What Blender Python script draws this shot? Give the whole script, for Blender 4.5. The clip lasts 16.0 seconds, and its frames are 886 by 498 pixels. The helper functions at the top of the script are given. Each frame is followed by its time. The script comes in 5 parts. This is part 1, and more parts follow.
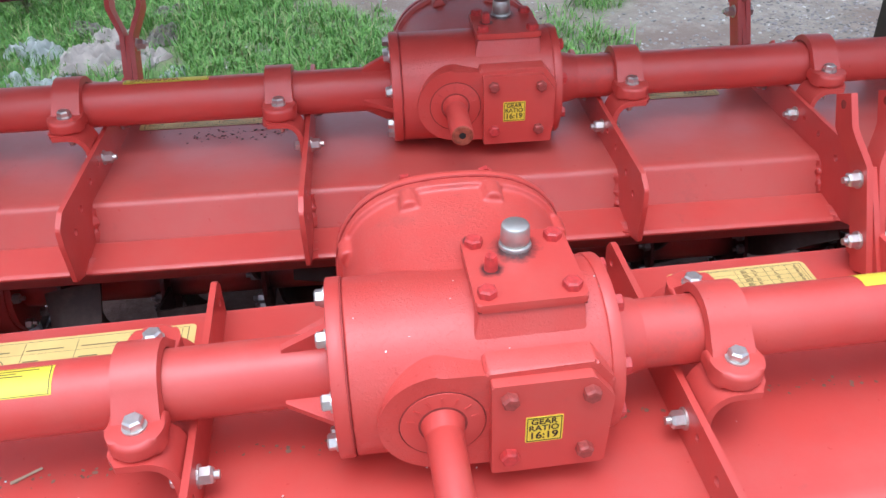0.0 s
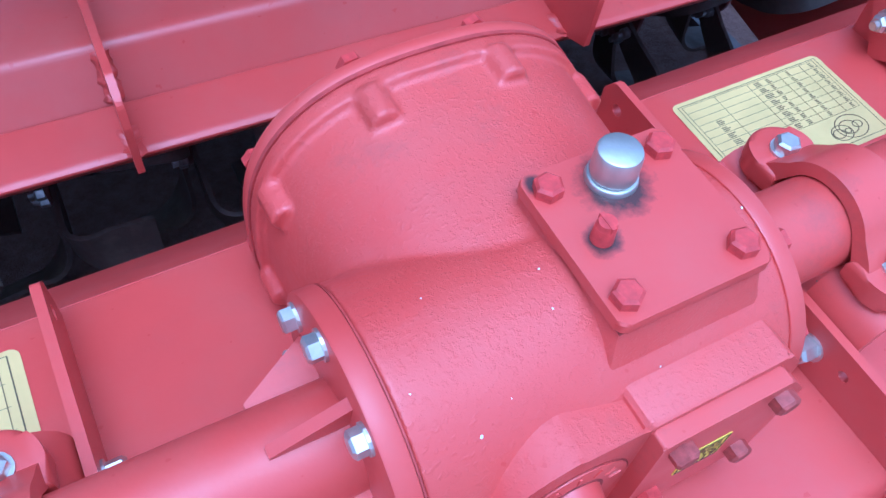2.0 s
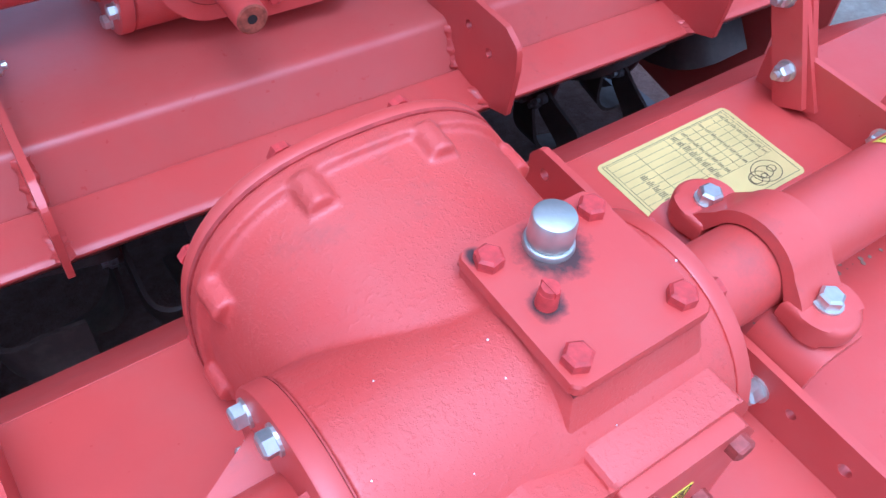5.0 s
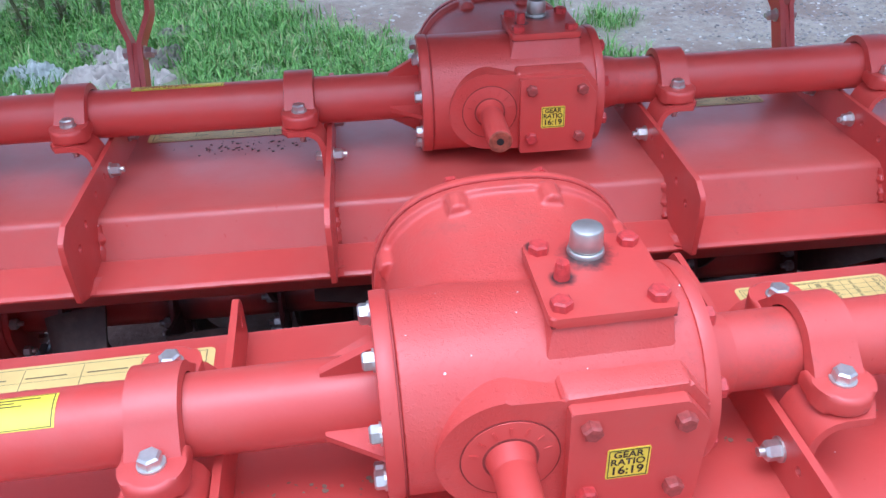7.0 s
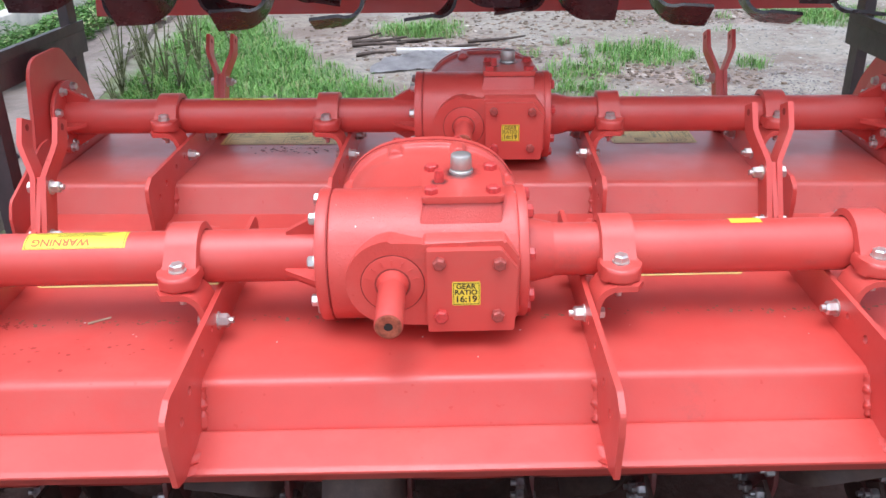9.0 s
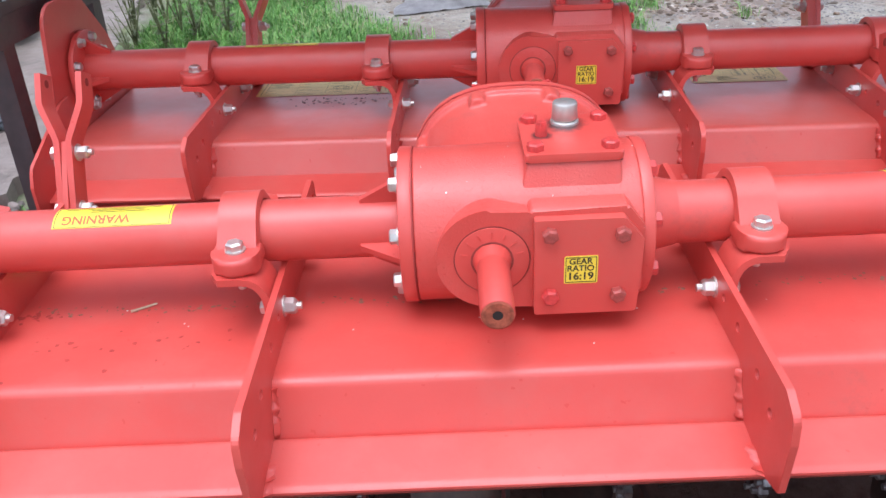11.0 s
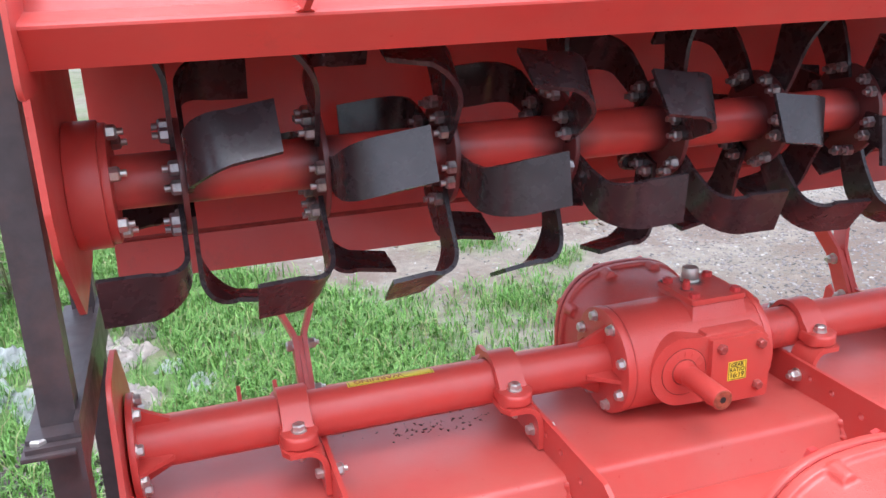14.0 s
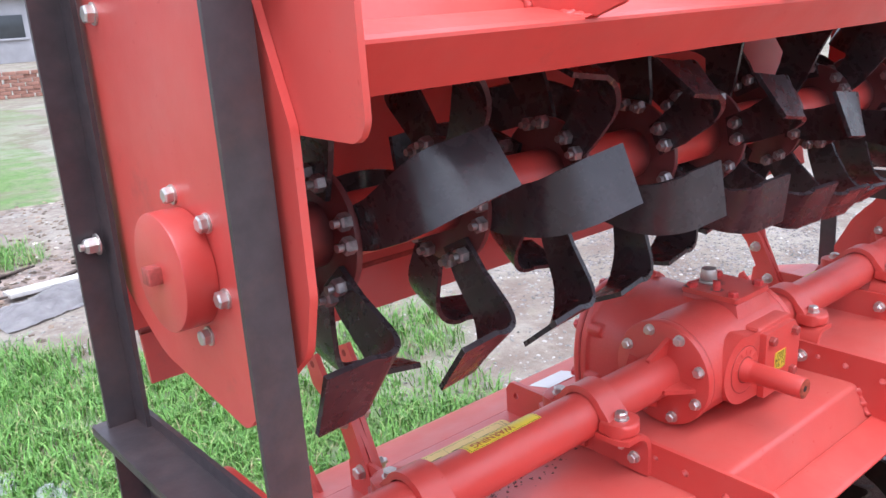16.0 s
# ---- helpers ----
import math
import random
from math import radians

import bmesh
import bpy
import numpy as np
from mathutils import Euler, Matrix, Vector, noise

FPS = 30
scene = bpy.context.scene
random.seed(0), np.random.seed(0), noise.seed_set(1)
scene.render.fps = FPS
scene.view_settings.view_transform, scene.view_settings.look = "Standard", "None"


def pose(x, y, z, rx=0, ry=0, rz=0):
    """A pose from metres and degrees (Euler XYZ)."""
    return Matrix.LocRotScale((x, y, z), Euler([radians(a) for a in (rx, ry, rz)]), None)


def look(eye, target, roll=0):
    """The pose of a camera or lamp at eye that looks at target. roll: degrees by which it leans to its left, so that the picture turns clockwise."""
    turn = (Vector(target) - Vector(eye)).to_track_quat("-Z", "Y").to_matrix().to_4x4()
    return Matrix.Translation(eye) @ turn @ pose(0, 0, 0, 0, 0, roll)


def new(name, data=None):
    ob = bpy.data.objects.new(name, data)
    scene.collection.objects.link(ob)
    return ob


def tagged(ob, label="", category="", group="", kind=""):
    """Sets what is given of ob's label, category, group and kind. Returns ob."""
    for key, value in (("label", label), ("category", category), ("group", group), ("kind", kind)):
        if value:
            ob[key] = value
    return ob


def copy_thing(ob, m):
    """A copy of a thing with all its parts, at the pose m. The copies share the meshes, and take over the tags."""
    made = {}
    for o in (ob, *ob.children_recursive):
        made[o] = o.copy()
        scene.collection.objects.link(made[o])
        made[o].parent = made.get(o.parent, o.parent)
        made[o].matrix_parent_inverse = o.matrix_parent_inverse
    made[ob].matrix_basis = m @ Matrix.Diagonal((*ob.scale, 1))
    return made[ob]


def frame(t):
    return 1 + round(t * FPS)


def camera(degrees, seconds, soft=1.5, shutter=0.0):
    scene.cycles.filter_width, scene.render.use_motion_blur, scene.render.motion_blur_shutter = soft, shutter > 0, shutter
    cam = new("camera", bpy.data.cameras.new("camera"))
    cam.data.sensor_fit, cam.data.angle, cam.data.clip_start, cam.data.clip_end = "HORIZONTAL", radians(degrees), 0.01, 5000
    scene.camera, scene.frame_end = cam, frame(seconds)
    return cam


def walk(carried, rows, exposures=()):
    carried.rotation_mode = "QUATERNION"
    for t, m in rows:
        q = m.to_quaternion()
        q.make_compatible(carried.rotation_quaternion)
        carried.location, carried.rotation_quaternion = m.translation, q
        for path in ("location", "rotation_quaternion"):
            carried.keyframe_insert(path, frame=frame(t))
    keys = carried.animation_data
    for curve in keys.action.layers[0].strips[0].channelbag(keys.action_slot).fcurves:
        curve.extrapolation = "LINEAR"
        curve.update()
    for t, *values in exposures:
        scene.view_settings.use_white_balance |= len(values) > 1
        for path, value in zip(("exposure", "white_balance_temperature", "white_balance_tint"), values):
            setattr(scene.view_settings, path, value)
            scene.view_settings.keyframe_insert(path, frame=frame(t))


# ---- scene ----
cam = camera(55.6, 16.0)
METRES, EYE, TILT, LEAN, TURN = 3.6, 1.23, -33.74, 1.52, -5.5
ROWS = [
    (0.0, 0.0, 0.0, 0.0, 0.0, 0.0, -0.0),
    (0.5, -0.0207, 0.0375, 0.013, -4.31, -6.32, 0.97),
    (1.0, -0.0185, 0.07, 0.0235, -5.72, -11.24, 1.69),
    (1.5, -0.0226, 0.0953, 0.0308, -9.07, -15.71, 3.41),
    (2.0, -0.0493, 0.1209, 0.0447, -19.74, -20.64, 7.36),
    (2.5, -0.0626, 0.1356, 0.0529, -30.33, -23.98, 11.45),
    (3.0, -0.0677, 0.1443, 0.0573, -34.64, -25.19, 13.13),
    (3.5, -0.0713, 0.1393, 0.0599, -34.03, -23.63, 13.24),
    (6.0, -0.026, 0.1026, 0.0335, -11.64, -8.44, 6.61),
    (6.5, -0.0169, 0.0826, 0.0227, -3.32, -2.4, 3.2),
    (7.0, -0.0161, 0.0308, -0.0057, -0.14, 2.05, 0.43),
    (7.5, -0.0102, -0.0085, -0.0279, 0.65, 4.14, -2.58),
    (8.0, 0.0081, -0.0319, -0.0396, 2.19, 6.24, -4.23),
    (8.5, 0.0362, -0.0567, -0.0604, 4.45, 7.89, -4.53),
    (9.0, 0.0523, -0.0809, -0.083, 5.6, 9.05, -4.45),
    (11.5, -0.0153, -0.0214, -0.0626, 7.05, 4.41, -2.81),
    (12.0, -0.0576, -0.0136, -0.0485, 8.29, 3.95, -3.75),
    (12.5, -0.0878, 0.0023, -0.0301, 9.2, 5.77, -4.53),
    (13.0, -0.0975, 0.019, 0.0003, 5.33, 9.22, -3.45),
    (13.5, -0.125, 0.0266, 0.0141, -2.84, 13.17, 1.33),
    (14.0, -0.186, 0.0232, 0.0265, -10.25, 16.42, 7.9),
    (14.5, -0.2254, 0.0376, 0.0361, -13.49, 16.65, 12.17),
    (15.0, -0.2523, 0.0711, 0.052, -17.18, 15.76, 14.69),
    (15.5, -0.2972, 0.0875, 0.0667, -23.15, 14.38, 17.39),
    (16.0, -0.3283, 0.1108, 0.0819, -29.1, 13.82, 20.91),
]
walk(cam, [(t, pose(0, 0, EYE, TILT, LEAN, TURN) @ pose(METRES * x, METRES * y, METRES * z, 90 + pitch, roll, yaw)) for t, x, y, z, yaw, pitch, roll in ROWS],
     exposures=((0.0, -0.34, 5350, 9), (0.5, -0.34, 5050, 10), (1.0, -0.37, 4480, 9), (1.5, -0.40, 4350, 8), (2.0, -0.44, 3750, 6), (3.5, -0.25, 3900, 5), (6.0, -0.34, 4350, 8), (6.5, -0.32, 4500, 9), (7.5, -0.32, 5100, 11), (9.0, -0.17, 5600, 10), (11.5, -0.21, 5550, 11), (12.5, -0.31, 5750, 13), (13.5, 0.16, 5650, 12), (14.5, 0.22, 5650, 12), (16.0, 0.30, 5600, 13)))


# ---- light ----
world = bpy.data.worlds.new("sky")
scene.world = world
world.use_nodes = True
wn, wl = world.node_tree.nodes, world.node_tree.links
sky = wn.new("ShaderNodeTexSky")
sky.sky_type = "NISHITA"
sky.sun_disc = False
sky.sun_elevation, sky.sun_rotation = radians(75), radians(198)
sky.air_density, sky.dust_density, sky.ozone_density = 1.0, 5.0, 1.0
wn["Background"].inputs["Strength"].default_value = 0.345
veil = wn.new("ShaderNodeHueSaturation")
veil.inputs["Saturation"].default_value = 0.3
wl.new(sky.outputs["Color"], veil.inputs["Color"])
wl.new(veil.outputs["Color"], wn["Background"].inputs["Color"])
sun = new("sun", bpy.data.lights.new("sun", "SUN"))
sun.data.energy, sun.data.angle, sun.data.color = 0.46, radians(70), (1.0, 0.97, 0.93)
sun.matrix_world = look((0, 0, 0), (0.02, 0.26, -0.965))


# ---- materials ----
def material(name):
    m = bpy.data.materials.new(name)
    m.use_nodes = True
    nt = m.node_tree
    return m, nt, nt.nodes["Principled BSDF"]


def noise_at(nt, scale, detail=4.0, rough=0.55, coord="Object", dim=None):
    tc = nt.nodes.new("ShaderNodeTexCoord")
    n = nt.nodes.new("ShaderNodeTexNoise")
    n.inputs["Scale"].default_value, n.inputs["Detail"].default_value, n.inputs["Roughness"].default_value = scale, detail, rough
    nt.links.new(tc.outputs[coord], n.inputs["Vector"])
    return n.outputs["Fac"]


def ramp(nt, fac, stops):
    r = nt.nodes.new("ShaderNodeValToRGB")
    els = r.color_ramp.elements
    while len(els) < len(stops):
        els.new(0.5)
    for e, (p, c) in zip(els, stops):
        e.position, e.color = p, (*c, 1) if len(c) == 3 else (c[0], c[0], c[0], 1)
    nt.links.new(fac, r.inputs["Fac"])
    return r.outputs["Color"]


def mix(nt, fac, a, b, mode="MIX"):
    n = nt.nodes.new("ShaderNodeMix")
    n.data_type, n.blend_type = "RGBA", mode
    for sock, v in ((n.inputs[0], fac), (n.inputs[6], a), (n.inputs[7], b)):
        if isinstance(v, (float, int)):
            sock.default_value = v
        elif isinstance(v, tuple):
            sock.default_value = (*v, 1)
        else:
            nt.links.new(v, sock)
    return n.outputs[2]


def bump(nt, bsdf, height, strength, dist=0.002):
    b = nt.nodes.new("ShaderNodeBump")
    b.inputs["Strength"].default_value, b.inputs["Distance"].default_value = strength, dist
    nt.links.new(height, b.inputs["Height"])
    nt.links.new(b.outputs["Normal"], bsdf.inputs["Normal"])


def simple(name, colour, rough, metal=0.0, scale=40.0, vary=0.25, bump_s=0.1, island=False):
    m, nt, b = material(name)
    n = noise_at(nt, scale)
    c = ramp(nt, n, [(0.25, tuple(v * (1 - vary) for v in colour)), (0.75, tuple(min(1, v * (1 + vary)) for v in colour))])
    if island:
        g = nt.nodes.new("ShaderNodeNewGeometry")
        k = ramp(nt, g.outputs["Random Per Island"], [(0.0, (0.5,)), (0.8, (1.1,)), (1.0, (1.7,))])
        c = mix(nt, 1.0, c, k, "MULTIPLY")
    nt.links.new(c, b.inputs["Base Color"])
    b.inputs["Roughness"].default_value, b.inputs["Metallic"].default_value = rough, metal
    if bump_s:
        bump(nt, b, noise_at(nt, scale * 3), bump_s)
    return m


def paint(name, cast=0.0, dusty=0.22):
    """Glossy orange-red machine enamel with dust, chips and faint orange peel."""
    m, nt, b = material(name)
    base = ramp(nt, noise_at(nt, 5, 3), [(0.3, (0.55, 0.057, 0.044)), (0.7, (0.62, 0.070, 0.052))])
    dust = ramp(nt, noise_at(nt, 9, 8, 0.65), [(0.45 - 0.3 * (dusty > 0.3), (0.0,)), (0.8 - 0.1 * (dusty > 0.3), (dusty,))])
    c = mix(nt, dust, base, (0.45, 0.19, 0.155))
    drops = ramp(nt, noise_at(nt, 110, 2, 0.4), [(0.745, (0.0,)), (0.765, (0.55,))])
    c = mix(nt, drops, c, (0.50, 0.022, 0.012))
    grime = ramp(nt, noise_at(nt, 6, 9, 0.75), [(0.60, (0.0,)), (0.72, (0.45,))])
    c = mix(nt, grime, c, (0.30, 0.075, 0.06))
    nt.links.new(c, b.inputs["Base Color"])
    r = ramp(nt, noise_at(nt, 14, 6), [(0.3, (0.40,)), (0.75, (0.60,))])
    nt.links.new(r, b.inputs["Roughness"])
    b.inputs["Coat Weight"].default_value, b.inputs["Coat Roughness"].default_value = 0.42, 0.30
    b.inputs["IOR"].default_value = 1.5
    if cast:
        bump(nt, b, mix(nt, 0.55, noise_at(nt, 420, 4, 0.6), ramp(nt, noise_at(nt, 240, 3, 0.6), [(0.52, (0.0,)), (0.66, (1.0,))])), cast, 0.0018)
    else:
        bump(nt, b, mix(nt, 0.35, noise_at(nt, 5, 3, 0.5), noise_at(nt, 140, 2)), 0.10, 0.004)
    return m


RED = paint("red_enamel")
CAST = paint("red_enamel_on_casting", 0.40)
DUSTY = paint("dusty_red_enamel", 0.0, 0.36)
ZINC = simple("zinc_plate", (0.66, 0.625, 0.585), 0.42, 0.9, 90, 0.15)
CHROME = simple("plated_steel", (0.61, 0.585, 0.54), 0.46, 0.9, 40, 0.15, 0.25)
BOLT_RED = simple("overpainted_bolt", (0.56, 0.055, 0.05), 0.4, 0.0, 120, 0.3)
BOLT_DARK = simple("rusty_bolt", (0.38, 0.075, 0.06), 0.5, 0.1, 150, 0.4)
DULL = simple("dull_steel", (0.36, 0.33, 0.33), 0.42, 0.8, 120, 0.4, 0.1)
RUST = simple("bright_rust", (0.40, 0.10, 0.055), 0.6, 0.3, 150, 0.45, 0.3)
HOLE = simple("dark_hole", (0.02, 0.012, 0.01), 0.8, 0, 60, 0.3, 0)


def smeared(name, base, smear, rough, scale, lo, hi, share):
    """Dark metal with uneven smears of dust or rust."""
    m, nt, b = material(name)
    c = ramp(nt, noise_at(nt, 40, 4), [(0.25, tuple(v * 0.75 for v in base)), (0.75, tuple(v * 1.25 for v in base))])
    f = ramp(nt, noise_at(nt, scale, 9, 0.7), [(lo, (0.0,)), (hi, (share,))])
    nt.links.new(mix(nt, f, c, smear), b.inputs["Base Color"])
    nt.links.new(ramp(nt, noise_at(nt, scale * 1.7, 6, 0.65), [(0.3, (rough - 0.08,)), (0.7, (rough + 0.16,))]), b.inputs["Roughness"])
    bump(nt, b, noise_at(nt, 160, 4), 0.15, 0.001)
    return m


IRON = smeared("brown_angle_iron", (0.050, 0.039, 0.042), (0.12, 0.062, 0.052), 0.36, 9, 0.48, 0.74, 0.5)
BLADE = smeared("black_blade_steel", (0.030, 0.0225, 0.025), (0.088, 0.075, 0.076), 0.24, 16, 0.52, 0.78, 0.35)
# browner, rougher blade steel with uneven paler smears, for the two lower tillers
BROWN_BLADE = smeared("mud_stained_steel", (0.060, 0.033, 0.027), (0.12, 0.08, 0.06), 0.6, 12, 0.46, 0.66, 0.8)
JOINT = simple("painted_joint", (0.40, 0.046, 0.038), 0.6, 0, 60, 0.3, 0)
SEAM = simple("dark_seam", (0.26, 0.038, 0.030), 0.8, 0, 60, 0.3, 0)
YELLOW = simple("yellow_sticker", (0.85, 0.66, 0.05), 0.4, 0, 30, 0.08, 0)
FADED = simple("faded_yellow_sticker", (0.74, 0.53, 0.18), 0.5, 0, 12, 0.14, 0)
PRINT = simple("black_print", (0.03, 0.025, 0.02), 0.5, 0, 50, 0.2, 0)
FADEPRINT = simple("faded_print", (0.16, 0.11, 0.05), 0.6, 0, 50, 0.2, 0)
REDPRINT = simple("red_print", (0.50, 0.13, 0.03), 0.5, 0, 50, 0.2, 0)
WHITE = simple("white_label", (0.8, 0.8, 0.78), 0.4, 0, 30, 0.05, 0)


# ---- mesh helpers ----
def part(name, bm, mat, parent, label="", smooth=True, angle=40):
    me = bpy.data.meshes.new(name)
    bmesh.ops.recalc_face_normals(bm, faces=bm.faces)
    for f in bm.faces:
        f.smooth = smooth
    for e in bm.edges:
        if len(e.link_faces) == 2 and e.calc_face_angle(0) > radians(angle):
            e.smooth = False
    bm.to_mesh(me)
    bm.free()
    me.materials.append(mat)
    ob = new(name, me)
    ob.parent = parent
    return tagged(ob, label)


def again(ob, m, parent=None):
    """Another object on the same mesh."""
    o = new(ob.name.split(".")[0], ob.data)
    o.parent = parent or ob.parent
    o.matrix_local = m
    if "label" in ob:
        o["label"] = ob["label"]
    return o


def thing(name, label, category, group="", kind=""):
    return tagged(new(name), label, category, group, kind)


def box(bm, x0, x1, y0, y1, z0, z1, bevel=0.0):
    r = bmesh.ops.create_cube(bm, size=1, matrix=Matrix.Translation(((x0 + x1) / 2, (y0 + y1) / 2, (z0 + z1) / 2)) @ Matrix.Diagonal((x1 - x0, y1 - y0, z1 - z0, 1)))
    if bevel:
        es = list({e for v in r["verts"] for e in v.link_edges})
        bmesh.ops.bevel(bm, geom=es, offset=bevel, segments=2, affect="EDGES", profile=0.5)
    return bm


AXIS = {"x": Matrix.Rotation(radians(90), 4, "Y"), "y": Matrix.Rotation(radians(-90), 4, "X"), "z": Matrix.Identity(4)}


def rod(bm, axis, centre, r0, length, r1=None, seg=32, bevel=0.0, caps=True):
    """A cylinder or cone along an axis, from centre on by length."""
    m = Matrix.Translation(centre) @ AXIS[axis] @ Matrix.Translation((0, 0, length / 2))
    r = bmesh.ops.create_cone(bm, cap_ends=caps, segments=seg, radius1=r0, radius2=r0 if r1 is None else r1, depth=length, matrix=m)
    if bevel:
        es = [e for e in {e for v in r["verts"] for e in v.link_edges} if any(len(f.verts) > 4 for f in e.link_faces)]
        bmesh.ops.bevel(bm, geom=es, offset=bevel, segments=2, affect="EDGES", profile=0.5)
    return bm


def slab(bm, outline, t0, t1, axis="x", bevel=0.0):
    """A flat plate: an outline in the plane square to the axis, from t0 to t1 along it."""
    def at(p, t):
        return {"x": (t, p[0], p[1]), "y": (p[0], t, p[1]), "z": (p[0], p[1], t)}[axis]
    a = [bm.verts.new(at(p, t0)) for p in outline]
    b = [bm.verts.new(at(p, t1)) for p in outline]
    n = len(outline)
    caps = [bm.faces.new(a), bm.faces.new(b[::-1])]
    for i in range(n):
        bm.faces.new((a[i], a[(i + 1) % n], b[(i + 1) % n], b[i]))
    if bevel:
        es = list({e for f in caps for e in f.edges})
        bmesh.ops.bevel(bm, geom=es, offset=bevel, segments=1, affect="EDGES", profile=0.5)
    return bm


def rounded(points, radii, seg=5):
    """An outline with its corners rounded."""
    out = []
    n = len(points)
    for i, p in enumerate(points):
        r = radii[i] if isinstance(radii, (list, tuple)) else radii
        p = Vector(p)
        if r <= 0:
            out.append(tuple(p))
            continue
        u, v = (Vector(points[i - 1]) - p).normalized(), (Vector(points[(i + 1) % n]) - p).normalized()
        half = u.angle(v) / 2
        d = r / math.tan(half)
        c = p + (u + v).normalized() * (r / math.sin(half))
        s, e = p + u * d - c, p + v * d - c
        for k in range(seg + 1):
            q = s.lerp(e, k / seg)
            out.append(tuple(c + q.normalized() * r))
    return out


def ribbon(bm, rows):
    """A solid swept through rows of four corners each."""
    vs = [[bm.verts.new(p) for p in row] for row in rows]
    for a, b in zip(vs, vs[1:]):
        for i in range(4):
            bm.faces.new((a[i], a[(i + 1) % 4], b[(i + 1) % 4], b[i]))
    bm.faces.new(vs[0][::-1])
    bm.faces.new(vs[-1])
    return bm


def BM():
    return bmesh.new()


def remeshed(ob, voxel, rounds):
    """Fuses a part's overlapping solids into one casting with soft fillets."""
    rm = ob.modifiers.new("fuse", "REMESH")
    rm.mode, rm.voxel_size, rm.use_smooth_shade = "VOXEL", voxel, True
    sm = ob.modifiers.new("soften", "SMOOTH")
    sm.factor, sm.iterations = 0.5, rounds
    dg = bpy.context.evaluated_depsgraph_get()
    me = bpy.data.meshes.new_from_object(ob.evaluated_get(dg))
    ob.modifiers.clear()
    for f in me.polygons:
        f.use_smooth = True
    ob.data = me
    return ob


def text_mesh(words, size):
    cu = bpy.data.curves.new("lettering", "FONT")
    cu.body, cu.size, cu.align_x, cu.align_y = words, size, "CENTER", "CENTER"
    cu.offset = size * 0.022
    ob = new("lettering", cu)
    dg = bpy.context.evaluated_depsgraph_get()
    me = bpy.data.meshes.new_from_object(ob.evaluated_get(dg))
    bpy.data.objects.remove(ob)
    return me


# ---- fasteners: head along +z, seat at z = 0 ----
def bolt_mesh(name, flat, height, mat, washer=0.0, stud=0.0):
    bm = BM()
    z = 0.0
    if washer:
        rod(bm, "z", (0, 0, 0), washer, 0.0022, seg=16)
        z = 0.0022
    rod(bm, "z", (0, 0, z), flat / 1.732, height * 0.8, seg=6)
    rod(bm, "z", (0, 0, z + height * 0.8), flat / 1.732, height * 0.2, flat / 2.25, seg=6)
    if stud:
        rod(bm, "z", (0, 0, z + height), flat * 0.27, stud, seg=10)
    ob = part(name, bm, mat, None, smooth=False)
    me = ob.data
    bpy.data.objects.remove(ob)
    return me


BOLT = bolt_mesh("bolt", 0.0185, 0.010, ZINC, 0.0125)
BOLT_S = bolt_mesh("bolt", 0.0155, 0.009, ZINC, 0.0105)
NUT = bolt_mesh("nut", 0.0180, 0.014, ZINC, 0.013, 0.006)
NUT_S = bolt_mesh("nut", 0.0180, 0.013, ZINC, 0.0, 0.008)
NUT_D = bolt_mesh("nut", 0.0180, 0.013, DULL, 0.0, 0.008)
BOLT_R = bolt_mesh("bolt", 0.0175, 0.009, BOLT_RED, 0.0)
BOLT_D = bolt_mesh("bolt", 0.0160, 0.010, BOLT_DARK, 0.0)
TO = {"+x": pose(0, 0, 0, 0, 90, 0), "-x": pose(0, 0, 0, 0, -90, 0), "+y": pose(0, 0, 0, -90, 0, 0), "-y": pose(0, 0, 0, 90, 0, 0), "+z": pose(0, 0, 0), "-z": pose(0, 0, 0, 180, 0, 0)}


def fasten(me, parent, place, way, spin=0.0):
    ob = new(me.name.split(".")[0], me)
    ob.parent = parent
    ob.matrix_local = Matrix.Translation(place) @ TO[way] @ pose(0, 0, 0, 0, 0, spin)
    return ob


# ---- the rotary tiller; its own origin lies on the tube's axis at the gearbox ----
TUBE = 0.0388
CLAMPS = (-0.666, -0.308, 0.308, 0.666)
HALF = 0.915
ROTOR = (0.0, -0.3815)
BELL = (0.041, 0.014, -0.043)


def set_back(points):
    """The sheet-metal outlines lie a little behind and below the tube's axis."""
    return [(y + 0.0175, z - 0.0065) for y, z in points]


def round_square(degrees, r):
    """A point on the bell's outline, between a circle and a square."""
    c, q = math.cos(radians(degrees)), math.sin(radians(degrees))
    k = r / (abs(c) ** 2.6 + abs(q) ** 2.6) ** (1 / 2.6)
    return k * c, k * q


def squarish(bm):
    for v in bm.verts:
        r = math.hypot(v.co.x, v.co.z)
        if r > 1e-6:
            v.co.x, v.co.z = round_square(math.degrees(math.atan2(v.co.z, v.co.x)), r)


